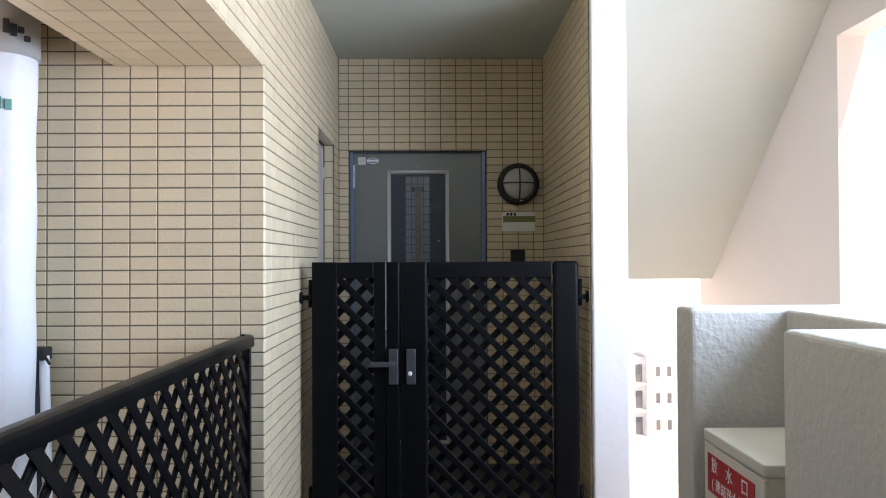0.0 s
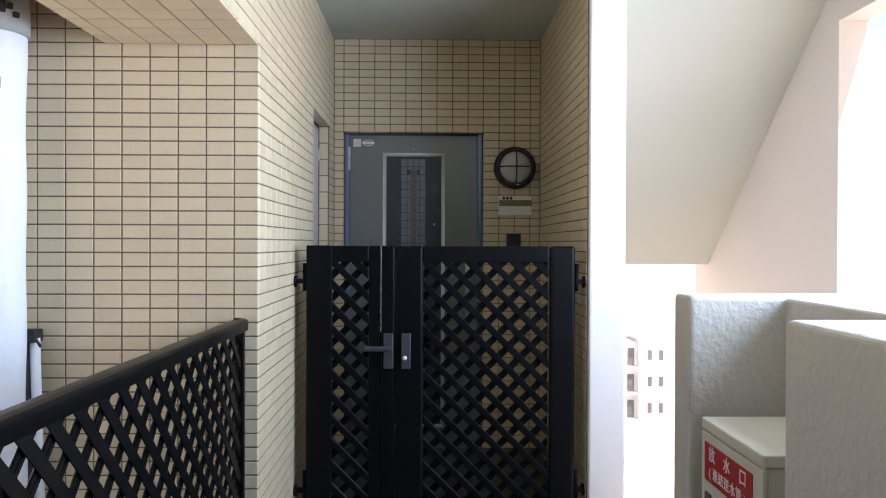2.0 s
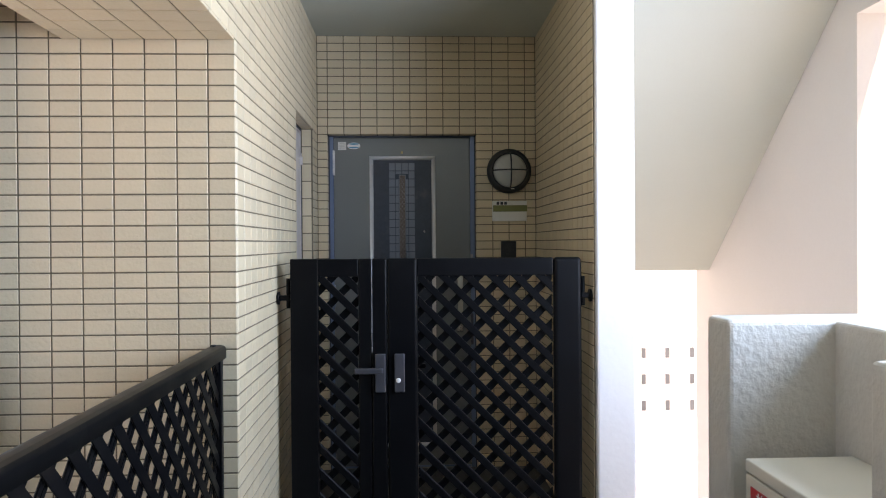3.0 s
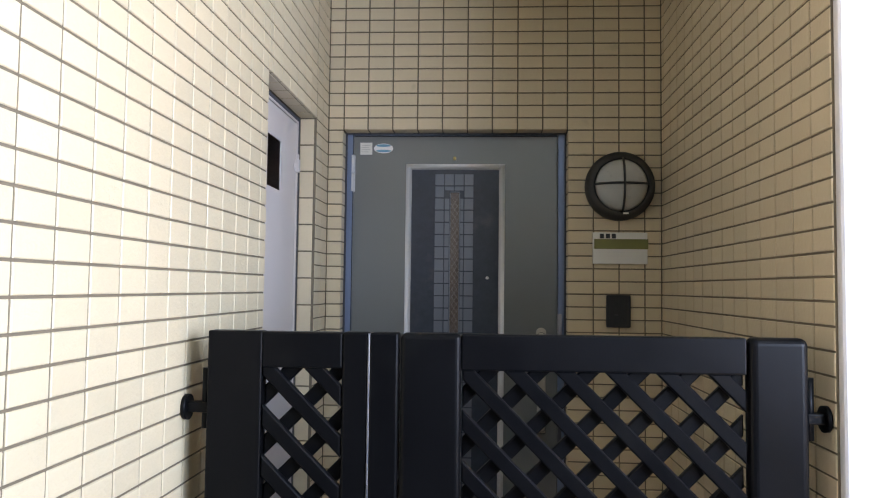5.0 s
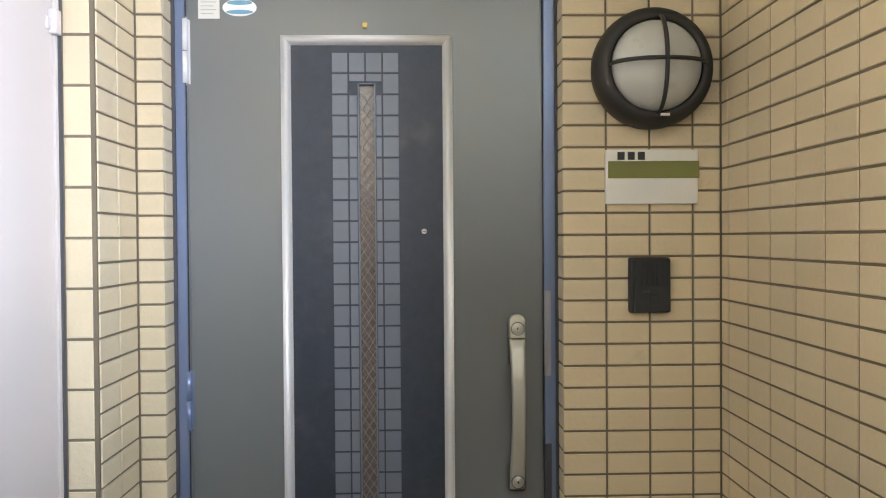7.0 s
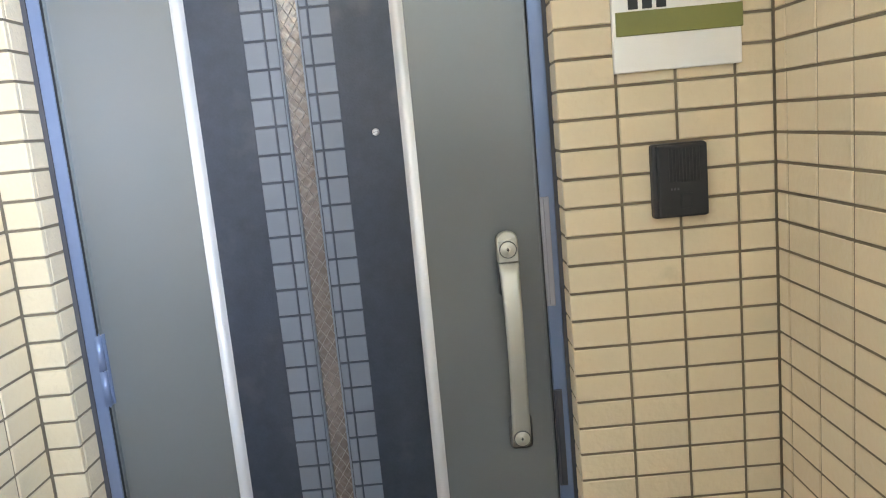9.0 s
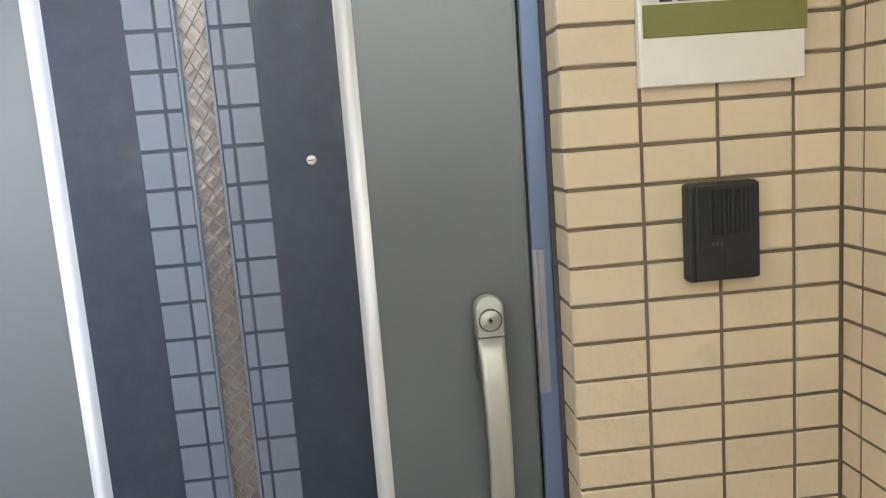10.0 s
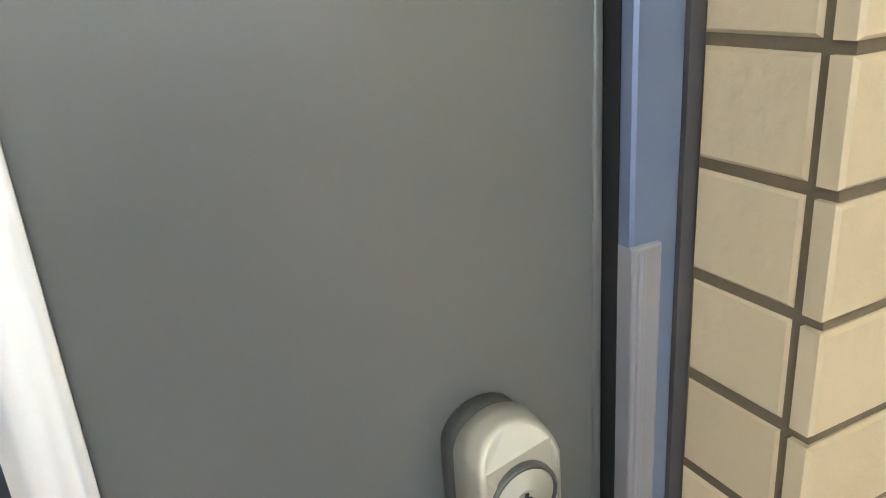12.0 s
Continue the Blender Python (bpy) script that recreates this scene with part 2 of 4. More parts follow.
def add_loft(bm, sections):
    """Joins equal closed sections of points, one after another, with flat ends."""
    rings = [[bm.verts.new(p) for p in s] for s in sections]
    k = len(rings[0])
    for a, b in zip(rings, rings[1:]):
        for i in range(k):
            f = bm.faces.new((a[i], a[(i + 1) % k], b[(i + 1) % k], b[i]))
            f.smooth = True
    bm.faces.new(rings[0][::-1])
    bm.faces.new(rings[-1])
    bmesh.ops.recalc_face_normals(bm, faces=bm.faces[:])
    return bm


def clipped_bar(bm, u0, u1, z0, z1, start, width, lean, place, d0, d1):
    """One lattice bar at 45 degrees, cut to the field u0..u1, z0..z1. start: where its middle meets the upper edge."""
    half = width / 2 * math.sqrt(2)
    poly = [(start - half, z1), (start + half, z1), (start + half + lean * (z1 - z0), z0), (start - half + lean * (z1 - z0), z0)]
    for lim, sign in ((u0, 1), (u1, -1)):
        res = []
        for i, p in enumerate(poly):
            q = poly[(i + 1) % len(poly)]
            pi, qi = sign * (p[0] - lim) >= 0, sign * (q[0] - lim) >= 0
            if pi:
                res.append(p)
            if pi != qi:
                s = (lim - p[0]) / (q[0] - p[0])
                res.append((lim, p[1] + s * (q[1] - p[1])))
        poly = res
        if len(poly) < 3:
            return False
    poly = [p for i, p in enumerate(poly) if math.dist(p, poly[i - 1]) > 0.0005]
    front = [bm.verts.new(place(u, z, d0)) for u, z in poly]
    back = [bm.verts.new(place(u, z, d1)) for u, z in poly]
    bm.faces.new(front)
    bm.faces.new(back[::-1])
    for i in range(len(poly)):
        j = (i + 1) % len(poly)
        bm.faces.new((front[j], front[i], back[i], back[j]))
    bmesh.ops.recalc_face_normals(bm, faces=bm.faces[:])
    rim = [e for e in bm.edges if e.verts[0] in front and e.verts[1] in front and e.calc_length() > 0.004]
    bmesh.ops.bevel(bm, geom=rim, offset=0.0028, segments=1, affect="EDGES")
    return True


# ---- plan, in metres ----
XL, XR = -0.63, 0.695            # faces of the alcove's side walls
YB, YF = 4.80, 2.685             # faces of the door wall and of the outer front wall
OX0, OX1, OZ = -0.57, 0.33, 2.05  # the door's opening
SY0, SY1 = 3.96, 4.594           # the shaft door's opening in the side wall
CEIL = 2.645
BEAM = 2.045
RWE = 3.345                      # end of the side wall by the stairs
MORTAR = 0.0028

# ---- setting ----
bm = bmesh.new()
add_box(bm, XL - 0.2, OX0 - MORTAR, YB + MORTAR, 5.0, 0, CEIL)
add_box(bm, OX1 + MORTAR, XR + 0.175, YB + MORTAR, 5.0, 0, CEIL)
add_box(bm, OX0 - MORTAR, OX1 + MORTAR, YB + MORTAR, 5.0, OZ + MORTAR, CEIL)
wall_back = structure("wall_back", bm, M_GROUT, "alcove wall of beige glazed tiles round the entrance door", "wall")

bm = bmesh.new()
add_box(bm, XL - 0.2, XL - MORTAR, 2.85, SY0 - MORTAR, 0, CEIL)
add_box(bm, XL - 0.2, XL - MORTAR, SY1 + MORTAR, YB + MORTAR, 0, CEIL)
add_box(bm, XL - 0.2, XL - MORTAR, SY0 - MORTAR, SY1 + MORTAR, OZ + MORTAR, CEIL)
wall_left = structure("wall_left", bm, M_GROUT, "side wall of beige glazed tiles with a recessed shaft door", "wall")

bm = box(-2.4, XL - MORTAR, YF + MORTAR, 2.85, 0, CEIL)
wall_front = structure("wall_front", bm, M_GROUT, "outer wall of pale beige glazed tiles beyond the railing", "wall")

bm = box(-1.18 + MORTAR, XL - MORTAR, -6.0, YF + MORTAR, BEAM + MORTAR, CEIL)
beam = structure("beam", bm, M_GROUT, "deep tiled beam over the corridor's railing", "beam")

bm = box(XR + 0.008, XR + 0.175, RWE, 4.996, 0, CEIL, 0.012, 3)
wall_right = structure("wall_right", bm, M_ENDWALL, "white stuccoed end of the side wall beside the stairs", "wall")
bm = box(XR + MORTAR, XR + 0.012, RWE + 0.022, YB + MORTAR, 0, CEIL - 0.002)
part("mortar_bed", bm, M_GROUT, wall_right, "grey mortar behind the tiles")

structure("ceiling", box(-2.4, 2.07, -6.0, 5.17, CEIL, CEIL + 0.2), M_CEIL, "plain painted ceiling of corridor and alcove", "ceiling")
bm = box(-0.80, 1.92, -6.0, 2.21, -0.2, 0.0)
add_box(bm, -0.80, XR + 0.175, 2.21, 5.0, -0.2, 0.0)
structure("floor", bm, M_FLOOR, "grey corridor floor", "floor")
# unseen floor, added dark so less light bounces behind the gate
structure("floor_alcove", box(XL, XR, 3.30, YB, 0.0, 0.02), M_DARKFLOOR, "unseen alcove floor, added dark to cut bounced light", "floor")
structure("wall_corridor_end", box(-2.4, 2.07, -6.2, -6.0, -0.2, CEIL), M_CONC, "painted wall that closes the corridor", "wall")

# parapet beside the stairs, with a niche for the hydrant cabinet
PX, PT = 0.69, 1.188
bm = bmesh.new()
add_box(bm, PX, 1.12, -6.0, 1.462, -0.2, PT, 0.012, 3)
structure("parapet_corridor", bm, M_STUCCO_SHADED, "white stuccoed parapet wall along the corridor", "parapet")
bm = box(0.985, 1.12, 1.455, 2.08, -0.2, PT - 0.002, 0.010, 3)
structure("parapet_niche", bm, M_STUCCO_SHADED, "white stuccoed back of the niche in the parapet", "parapet")
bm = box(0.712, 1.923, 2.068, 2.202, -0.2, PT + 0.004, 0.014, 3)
structure("parapet_stairs", bm, M_STUCCO_SHADED, "white stuccoed parapet between corridor and stairs", "parapet")

# outer wall of the stairs with its openings
bm = bmesh.new()
add_box(bm, 1.923, 2.07, 3.51, 5.40, -3.0, 3.2)
structure("wall_stairs", bm, M_PAINT, "painted outer wall of the open staircase", "wall")
structure("wall_lintel", box(1.923, 2.07, -0.1, 3.51, 2.40, 3.2), M_PAINT, "painted lintel over the staircase's opening", "wall")
# unseen wall, added so that gate and door reflect a darker corridor
structure("wall_outer", box(1.923, 2.07, -6.0, -0.1, -3.0, 3.2), M_PAINT, "unseen outer wall added to darken the corridor behind the camera", "wall")
structure("wall_breast", box(1.926, 2.067, 2.21, 3.51, -3.0, 0.85), M_PAINT, "painted breast wall under the opening", "wall")

# upper flight: sloped underside and steps on top, then the landing
bm = bmesh.new()
Y0, Z0, SL = 5.17, 1.197, 0.862
steps = 11
under = [(Y0, Z0), (Y0 - 2.6, Z0 + 2.6 * SL)]
top = [(Y0, Z0 + 0.17)]
run = 2.6 / steps
for i in range(steps):
    y = Y0 - i * run
    top += [(y, Z0 + 0.17 + (i + 1) * run * SL), (y - run, Z0 + 0.17 + (i + 1) * run * SL)]
outline = under + top[::-1]
sections = [[(x, y, z) for y, z in outline] for x in (XR + 0.18, 1.921)]
rings = [[bm.verts.new(p) for p in s] for s in sections]
k = len(outline)
for i in range(k):
    bm.faces.new((rings[0][i], rings[0][(i + 1) % k], rings[1][(i + 1) % k], rings[1][i]))
bm.faces.new(rings[0][::-1])
bm.faces.new(rings[1])
bmesh.ops.recalc_face_normals(bm, faces=bm.faces[:])
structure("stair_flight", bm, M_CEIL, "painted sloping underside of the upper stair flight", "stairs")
structure("stair_landing", box(XR + 0.18, 1.921, Y0 + 0.002, 6.4, Z0, Z0 + 0.17), M_PAINT, "painted half-way landing of the stairs", "landing")

# unseen wall added beyond the railing to hold back light from the left
bm = box(-2.0, -1.80, -6.0, 0.9, -3.0, CEIL)
add_box(bm, -2.0, -1.80, 0.9, 2.684, -3.0, 0.3)
structure("wall_lightwell", bm, M_CONC, "unseen concrete wall added to hold back light from the left", "wall")

# city beyond the stairs
bm = bmesh.new()
bmesh.ops.create_grid(bm, x_segments=4, y_segments=4, size=2500)
bmesh.ops.translate(bm, vec=(0, 0, -27), verts=bm.verts[:])
structure("ground", bm, M_GROUND, "city ground far below, coloured near white for bright haze", "ground")


# ---- entrance door ----
FY = 4.869                      # face of the door frame
LY = 4.888                      # face of the door leaf
door = thing("entrance_door", "dark grey steel entrance door with a silver-trimmed panel, closed", "door")
SX0, SX1, SZ0, SZ = -0.1395, -0.1005, 0.22, 1.812   # glazed slot


def slotted(x0, x1, y0, y1, z0, z1):
    """A slab with the narrow slot left open."""
    bm = bmesh.new()
    add_box(bm, x0, SX0, y0, y1, z0, z1)
    add_box(bm, SX1, x1, y0, y1, z0, z1)
    add_box(bm, SX0, SX1, y0, y1, z0, SZ0)
    add_box(bm, SX0, SX1, y0, y1, SZ, z1)
    return bm


part("leaf", slotted(-0.5385, 0.2972, LY, LY + 0.045, 0.012, 2.040), M_LEAF, door)
part("leaf_edge", box(0.2930, 0.2978, LY - 0.0016, LY + 0.04, 0.012, 2.040, 0.0015, 3), M_LEAF, door)
part("leaf_edge", box(-0.5405, -0.5380, FY + 0.0088, LY + 0.04, 0.012, 2.040), M_LEAF, door)
TX0, TX1, TZ0, TZ1, TW = -0.322, 0.084, 0.13, 1.927, 0.024
part("inset_panel", slotted(TX0 + TW - 0.004, TX1 - TW + 0.004, LY - 0.002, LY + 0.002, TZ0 + TW - 0.004, TZ1 - TW + 0.004), M_PANEL, door, "dark slate panel with a fine grain")


def trim_bar(a, b, inward):
    """One mitred length of half-round trim from a to b in the door's plane."""
    bm = bmesh.new()
    d = Vector((b[0] - a[0], 0, b[1] - a[1]))
    length = d.length
    d.normalize()
    n = Vector((inward[0], 0, inward[1]))
    prof = [(0.0, 0.0), (0.0, 0.004), (0.003, 0.0045), (0.0045, 0.008), (0.010, 0.012), (0.016, 0.0115), (0.0205, 0.0075), (0.021, 0.004), (TW, 0.0035), (TW, 0.0)]
    secs = []
    for end in (0, 1):
        secs.append([Vector((a[0], LY - h, a[1])) + n * w + d * (w if end == 0 else length - w) for w, h in prof])
    add_loft(bm, secs)
    return bm


corners = [(TX0, TZ0), (TX1, TZ0), (TX1, TZ1), (TX0, TZ1)]
for i, inward in enumerate(((0, 1), (-1, 0), (0, -1), (1, 0))):
    part("trim", trim_bar(corners[i], corners[(i + 1) % 4], inward), M_ALU, door, "bright satin aluminium trim")

# inlaid strip of small plates with a glazed slot down its middle
CW, RH, GAP = 0.0402, 0.0500, 0.0042
plate_meshes = {}


def inlay_plate(x0, x1, z0, z1):
    w, h = round(x1 - x0, 4), round(z1 - z0, 4)
    if (w, h) not in plate_meshes:
        bm = bmesh.new()
        a = [bm.verts.new((sx * w / 2, 0, sz * h / 2)) for sx, sz in ((-1, -1), (1, -1), (1, 1), (-1, 1))]
        b = [bm.verts.new((sx * (w / 2 - 0.0008), -0.0012, sz * (h / 2 - 0.0008))) for sx, sz in ((-1, -1), (1, -1), (1, 1), (-1, 1))]
        bm.faces.new(b)
        for i in range(4):
            bm.faces.new((a[i], a[(i + 1) % 4], b[(i + 1) % 4], b[i]))
        me = bpy.data.meshes.new("inlay_plate")
        bm.normal_update()
        bm.to_mesh(me)
        bm.free()
        me.materials.append(M_INLAY)
        plate_meshes[(w, h)] = me
    ob = new("inlay_plate", plate_meshes[(w, h)])
    ob.parent = door
    ob.location = ((x0 + x1) / 2, LY - 0.0021, (z0 + z1) / 2)


for row in range(33):
    z1 = 1.885 - row * RH
    z0 = z1 - RH + GAP
    for col in range(4):
        x0 = -0.2015 + col * CW
        x1 = x0 + CW - GAP * 0.8
        if z0 < SZ:
            if z1 > SZ + 0.006 and col in (1, 2):
                inlay_plate(x0, x1, SZ + 0.006, z1)
                continue
            if col == 1:
                x1 = min(x1, SX0 - 0.003)
            if col == 2:
                x0 = max(x0, SX1 + 0.003)
        inlay_plate(x0, x1, z0, z1)
slot = part("glazed_slot", box(SX0, SX1, LY + 0.010, LY + 0.016, SZ0, SZ), M_SLOT, door, "bronze patterned glass in a narrow slot")
bm = bmesh.new()
for x0, x1, z0, z1 in ((SX0 - 0.0015, SX0 + 0.0015, SZ0, SZ), (SX1 - 0.0015, SX1 + 0.0015, SZ0, SZ), (SX0 + 0.0015, SX1 - 0.0015, SZ - 0.0015, SZ + 0.0015), (SX0 + 0.0015, SX1 - 0.0015, SZ0 - 0.0015, SZ0 + 0.0015)):
    add_box(bm, x0, x1, LY - 0.0045, LY + 0.010, z0, z1)
part("slot_bead", bm, M_BEAD, door, "thin pale blue bead")

# wire net cast into the slot's glass
bm = bmesh.new()
step, lean, half = 0.031, 0.62, 0.0006
for sign in (1, -1):
    for i in range(-2, 54):
        za = SZ0 + i * step
        zb = za + (SX1 - SX0) / lean
        if za < SZ0 or zb > SZ:
            continue
        xa, xb = (SX0, SX1) if sign > 0 else (SX1, SX0)
        y = LY + 0.0085 + 0.0006 * sign
        vs = [bm.verts.new((px, y + dy, pz + dz)) for px, pz in ((xa, za), (xb, zb)) for dy, dz in ((0, -2 * half), (-half, 0), (0, 2 * half))]
        bm.faces.new((vs[0], vs[1], vs[4], vs[3]))
        bm.faces.new((vs[1], vs[2], vs[5], vs[4]))
bmesh.ops.recalc_face_normals(bm, faces=bm.faces[:])
part("wire_net", bm, M_WIRE, slot, "pale crossed wires")

# stickers, screw, small brass fitting
part("notice_sticker", box(-0.514, -0.464, LY - 0.0006, LY + 0.001, 1.966, 2.016), M_SILVER, door, "small square pale sticker")
bm = bmesh.new()
for i in range(4):
    add_box(bm, -0.508, -0.472 - 0.006 * (i % 2), LY - 0.0009, LY, 2.004 - i * 0.009, 2.0055 - i * 0.009)
part("sticker_print", bm, M_CONC, door, "faint lines of print")


def oval(cx, cz, rx, rz, y0, y1, n=32, lo=-9.0, hi=9.0):
    bm = bmesh.new()
    pts = [(cx + rx * math.cos(2 * math.pi * i / n), min(hi, max(lo, cz + rz * math.sin(2 * math.pi * i / n)))) for i in range(n)]
    add_loft(bm, [[(x, y1, z) for x, z in pts], [(x, y0, z) for x, z in pts]])
    for f in bm.faces:
        f.smooth = False
    return bm


part("oval_sticker", oval(-0.417, 1.992, 0.040, 0.0205, LY - 0.0007, LY + 0.001), M_WHITE, door, "white and blue oval sticker")
part("sticker_band", oval(-0.417, 2.0035, 0.030, 0.0055, LY - 0.0010, LY), M_BLUE, door, "blue band")
part("sticker_band", oval(-0.417, 1.9815, 0.032, 0.0050, LY - 0.0010, LY), M_BLUE, door, "blue band")
part("brass_stud", box(-0.128, -0.116, LY - 0.008, LY + 0.001, 1.943, 1.957, 0.002), M_GOLD, door, "small brass stud")
bm = bmesh.new()
add_lathe(bm, [(0, 0.0), (0.0065, 0.0), (0.0065, 0.002), (0.0045, 0.0042), (0, 0.0044)], (0.0145, LY - 0.002, 1.4615), 20)
screw = part("screw_cap", bm, M_ALU, door, "bright screw head")
part("screw_slot", box(0.0100, 0.0190, LY - 0.0068, LY - 0.0062, 1.4608, 1.4622), M_SEAL, screw)

# hinges
for z0, z1, mat, text in ((1.812, 1.962, M_ALU, "bright hinge pin"), (0.998, 1.135, M_FRAME, "blue-grey hinge pin"), (0.10, 0.24, M_PLATE, "grey hinge pin")):
    bm = bmesh.new()
    mid = (z0 + z1) / 2
    add_tube(bm, [(-0.5435, LY - 0.011, z0), (-0.5435, LY - 0.011, mid - 0.001)], 0.0085, 14)
    add_tube(bm, [(-0.5435, LY - 0.011, mid + 0.001), (-0.5435, LY - 0.011, z1)], 0.0085, 14)
    add_tube(bm, [(-0.5435, LY - 0.011, z0 - 0.004), (-0.5435, LY - 0.011, z1 + 0.004)], 0.0055, 10)
    add_box(bm, -0.5435, -0.5335, LY - 0.004, LY + 0.001, z0, z1)
    part("hinge", bm, mat, door, text)

def add_housing(bm, x, z0, z1, half, near, far, fall):
    """An arched block between two depths over the leaf: straight sides, a round head that falls back, a softened face."""
    secs = []
    for q, k in ((0.0, 1.03), (0.6, 1.01), (0.86, 0.985), (0.95, 0.955), (1.0, 0.87)):
        h = half * k
        arc = [(x + h * math.cos(math.pi * i / 20), z1 + h * 0.9 * math.sin(math.pi * i / 20)) for i in range(21)]
        sec = []
        for px, pz in [(x - h, z0), (x + h, z0)] + arc:
            back = max(0.0, (pz - z1 + 0.004) / (half + 0.004)) ** 1.4 * fall
            sec.append((px, LY - near - (far - near) * q * (1 - back), pz))
        secs.append(sec)
    add_loft(bm, secs)
    for f in bm.faces:
        f.smooth = len(f.verts) == 4


# pull handle with two locks
HX = 0.2325
bm = box(HX - 0.0178, HX + 0.0172, LY - 0.020, LY + 0.001, 1.138, 1.2500, 0.007, 3)
add_housing(bm, HX, 1.145, 1.2435, 0.0192, -0.001, 0.0150, 0.1)
add_box(bm, HX - 0.0220, HX + 0.0220, LY - 0.012, LY + 0.001, 0.838, 0.905, 0.009, 3)
handle = part("pull_handle", bm, M_HANDLE_BASE, door, "curved champagne pull handle on a dark base")


def handle_sections(zs, depth, width, x=HX, thick=0.022):
    secs = []
    for z, d, w in zip(zs, depth, width):
        front = LY - d
        back = min(front + thick, LY - 0.004)
        h = w / 2
        secs.append([(x - h, back, z), (x - h, front + 0.0038, z), (x - h * 0.9, front + 0.0008, z), (x - h * 0.6, front, z), (x + h * 0.6, front, z),
                     (x + h * 0.9, front + 0.0008, z), (x + h, front + 0.0038, z), (x + h, back, z)])
    return secs


bm = bmesh.new()
zs = [1.2056 - (1.2056 - 0.846) * i / 16 for i in range(17)]
bow = [0.033 + 0.030 * math.sin(math.pi * (i / 16) ** 0.85) - 0.014 * (i / 16) ** 2 for i in range(17)]
wid = [0.0365 - 0.0060 * math.sin(math.pi * i / 16) ** 0.8 for i in range(17)]
add_loft(bm, handle_sections(zs, bow, wid))
part("grip", bm, M_HANDLE, handle, "satin champagne grip")
bm = bmesh.new()
add_housing(bm, HX, 1.2085, 1.2450, 0.0194, 0.012, 0.0350, 0.55)
part("lock_housing", bm, M_HANDLE, handle, "rounded champagne lock housing")
for cz, cy in ((1.2305, LY - 0.0335), (0.8665, LY - 0.030)):
    bm = bmesh.new()
    add_lathe(bm, [(0.0160, -0.012), (0.0160, 0.0012), (0.0150, 0.0022), (0.0143, 0.0022), (0.0143, 0.0005)], (HX, cy, cz), 36)
    ring = part("lock_ring", bm, M_HANDLE_BASE, handle, "dark ring")
    bm = bmesh.new()
    add_lathe(bm, [(0.0141, -0.004), (0.0141, 0.0008), (0.0132, 0.0016), (0.0062, 0.0016), (0.0055, 0.0026), (0.0045, 0.0026), (0, 0.0022)], (HX, cy, cz), 36)
    part("lock_cylinder", bm, M_HANDLE, handle, "satin lock cylinder")
    bm = box(HX - 0.0009, HX + 0.0009, cy - 0.0030, cy - 0.001, cz - 0.0036, cz + 0.0036)
    add_box(bm, HX - 0.0024, HX + 0.0024, cy - 0.00302, cy - 0.001, cz - 0.0011, cz + 0.0011)
    part("keyhole", bm, M_BLACK, handle)

# frame of the door
bm = bmesh.new()
FY = 4.869
add_box(bm, 0.2985, 0.3245, FY, 4.96, 0, OZ - 0.004, 0.0015, 1)
add_box(bm, OX0 + 0.006, -0.5410, FY, 4.96, 0, OZ - 0.004, 0.0015, 1)
add_box(bm, -0.5410, 0.2985, FY + 0.001, 4.96, 2.0445, OZ - 0.004, 0.0015, 1)
add_box(bm, -0.5410, 0.2985, FY + 0.02, 4.96, 0.0, 0.010)
frame_ob = structure("door_frame", bm, M_FRAME, "blue-grey painted steel frame of the entrance door", "door frame")
bm = bmesh.new()
add_box(bm, 0.3245, OX1 + 0.0035, FY - 0.0015, 4.90, 0, OZ)
add_box(bm, OX0 - 0.0035, OX0 + 0.006, FY - 0.0015, 4.90, 0, OZ)
add_box(bm, OX0 + 0.006, 0.3245, FY - 0.0015, 4.90, OZ - 0.004, OZ + 0.0035)
part("sealant", bm, M_SEAL, frame_ob, "dark sealant line")
# black strips stand in for the dark gap between leaf and frame
bm = bmesh.new()
add_box(bm, 0.2979, 0.2984, FY + 0.008, LY + 0.035, 0.01, 2.0445)
add_box(bm, -0.5407, -0.5395, FY + 0.002, FY + 0.0085, 0.01, 2.0445)
add_box(bm, -0.5395, 0.2970, LY + 0.006, 4.96, 2.0402, 2.0445)
part("gasket", bm, M_BLACK, frame_ob, "black strip put in for the dark gap round the leaf")
for z0, z1 in ((1.116, 1.319), (0.76, 0.954)):
    bm = box(0.2982, 0.3140, FY - 0.0022, LY - 0.001, z0, z1, 0.0015, 2)
    add_box(bm, 0.3010, 0.3045, FY - 0.0038, FY, z0 + 0.003, z1 - 0.002, 0.001, 1)
    part("latch_guard", bm, M_GUARD if z0 > 1 else M_PLATE, frame_ob, "satin metal latch guard strip")
structure("room_behind_door", box(-0.60, 0.36, 4.965, 5.0, 0, 2.0), M_BLACK, "dark backing behind the closed door", "backing")

# ---- wall lamp ----
lamp = thing("wall_lamp", "round dark bulkhead lamp with frosted dome and crossed guard, unlit", "wall lamp")
LC = (0.529, YB, 1.823)
bm = bmesh.new()
add_lathe(bm, [(0.120, -0.004), (0.134, 0.0), (0.135, 0.020), (0.133, 0.040), (0.126, 0.055), (0.114, 0.063), (0.104, 0.064), (0.101, 0.058), (0.101, 0.045)], LC, 64)
part("ring", bm, M_LAMP, lamp)
bm = bmesh.new()
add_lathe(bm, [(0.1015 * math.cos(a), 0.046 + 0.066 * math.sin(a)) for a in [math.pi / 2 * i / 12 for i in range(13)]], LC, 64)
part("dome", bm, M_OPAL, lamp, "frosted glass dome")


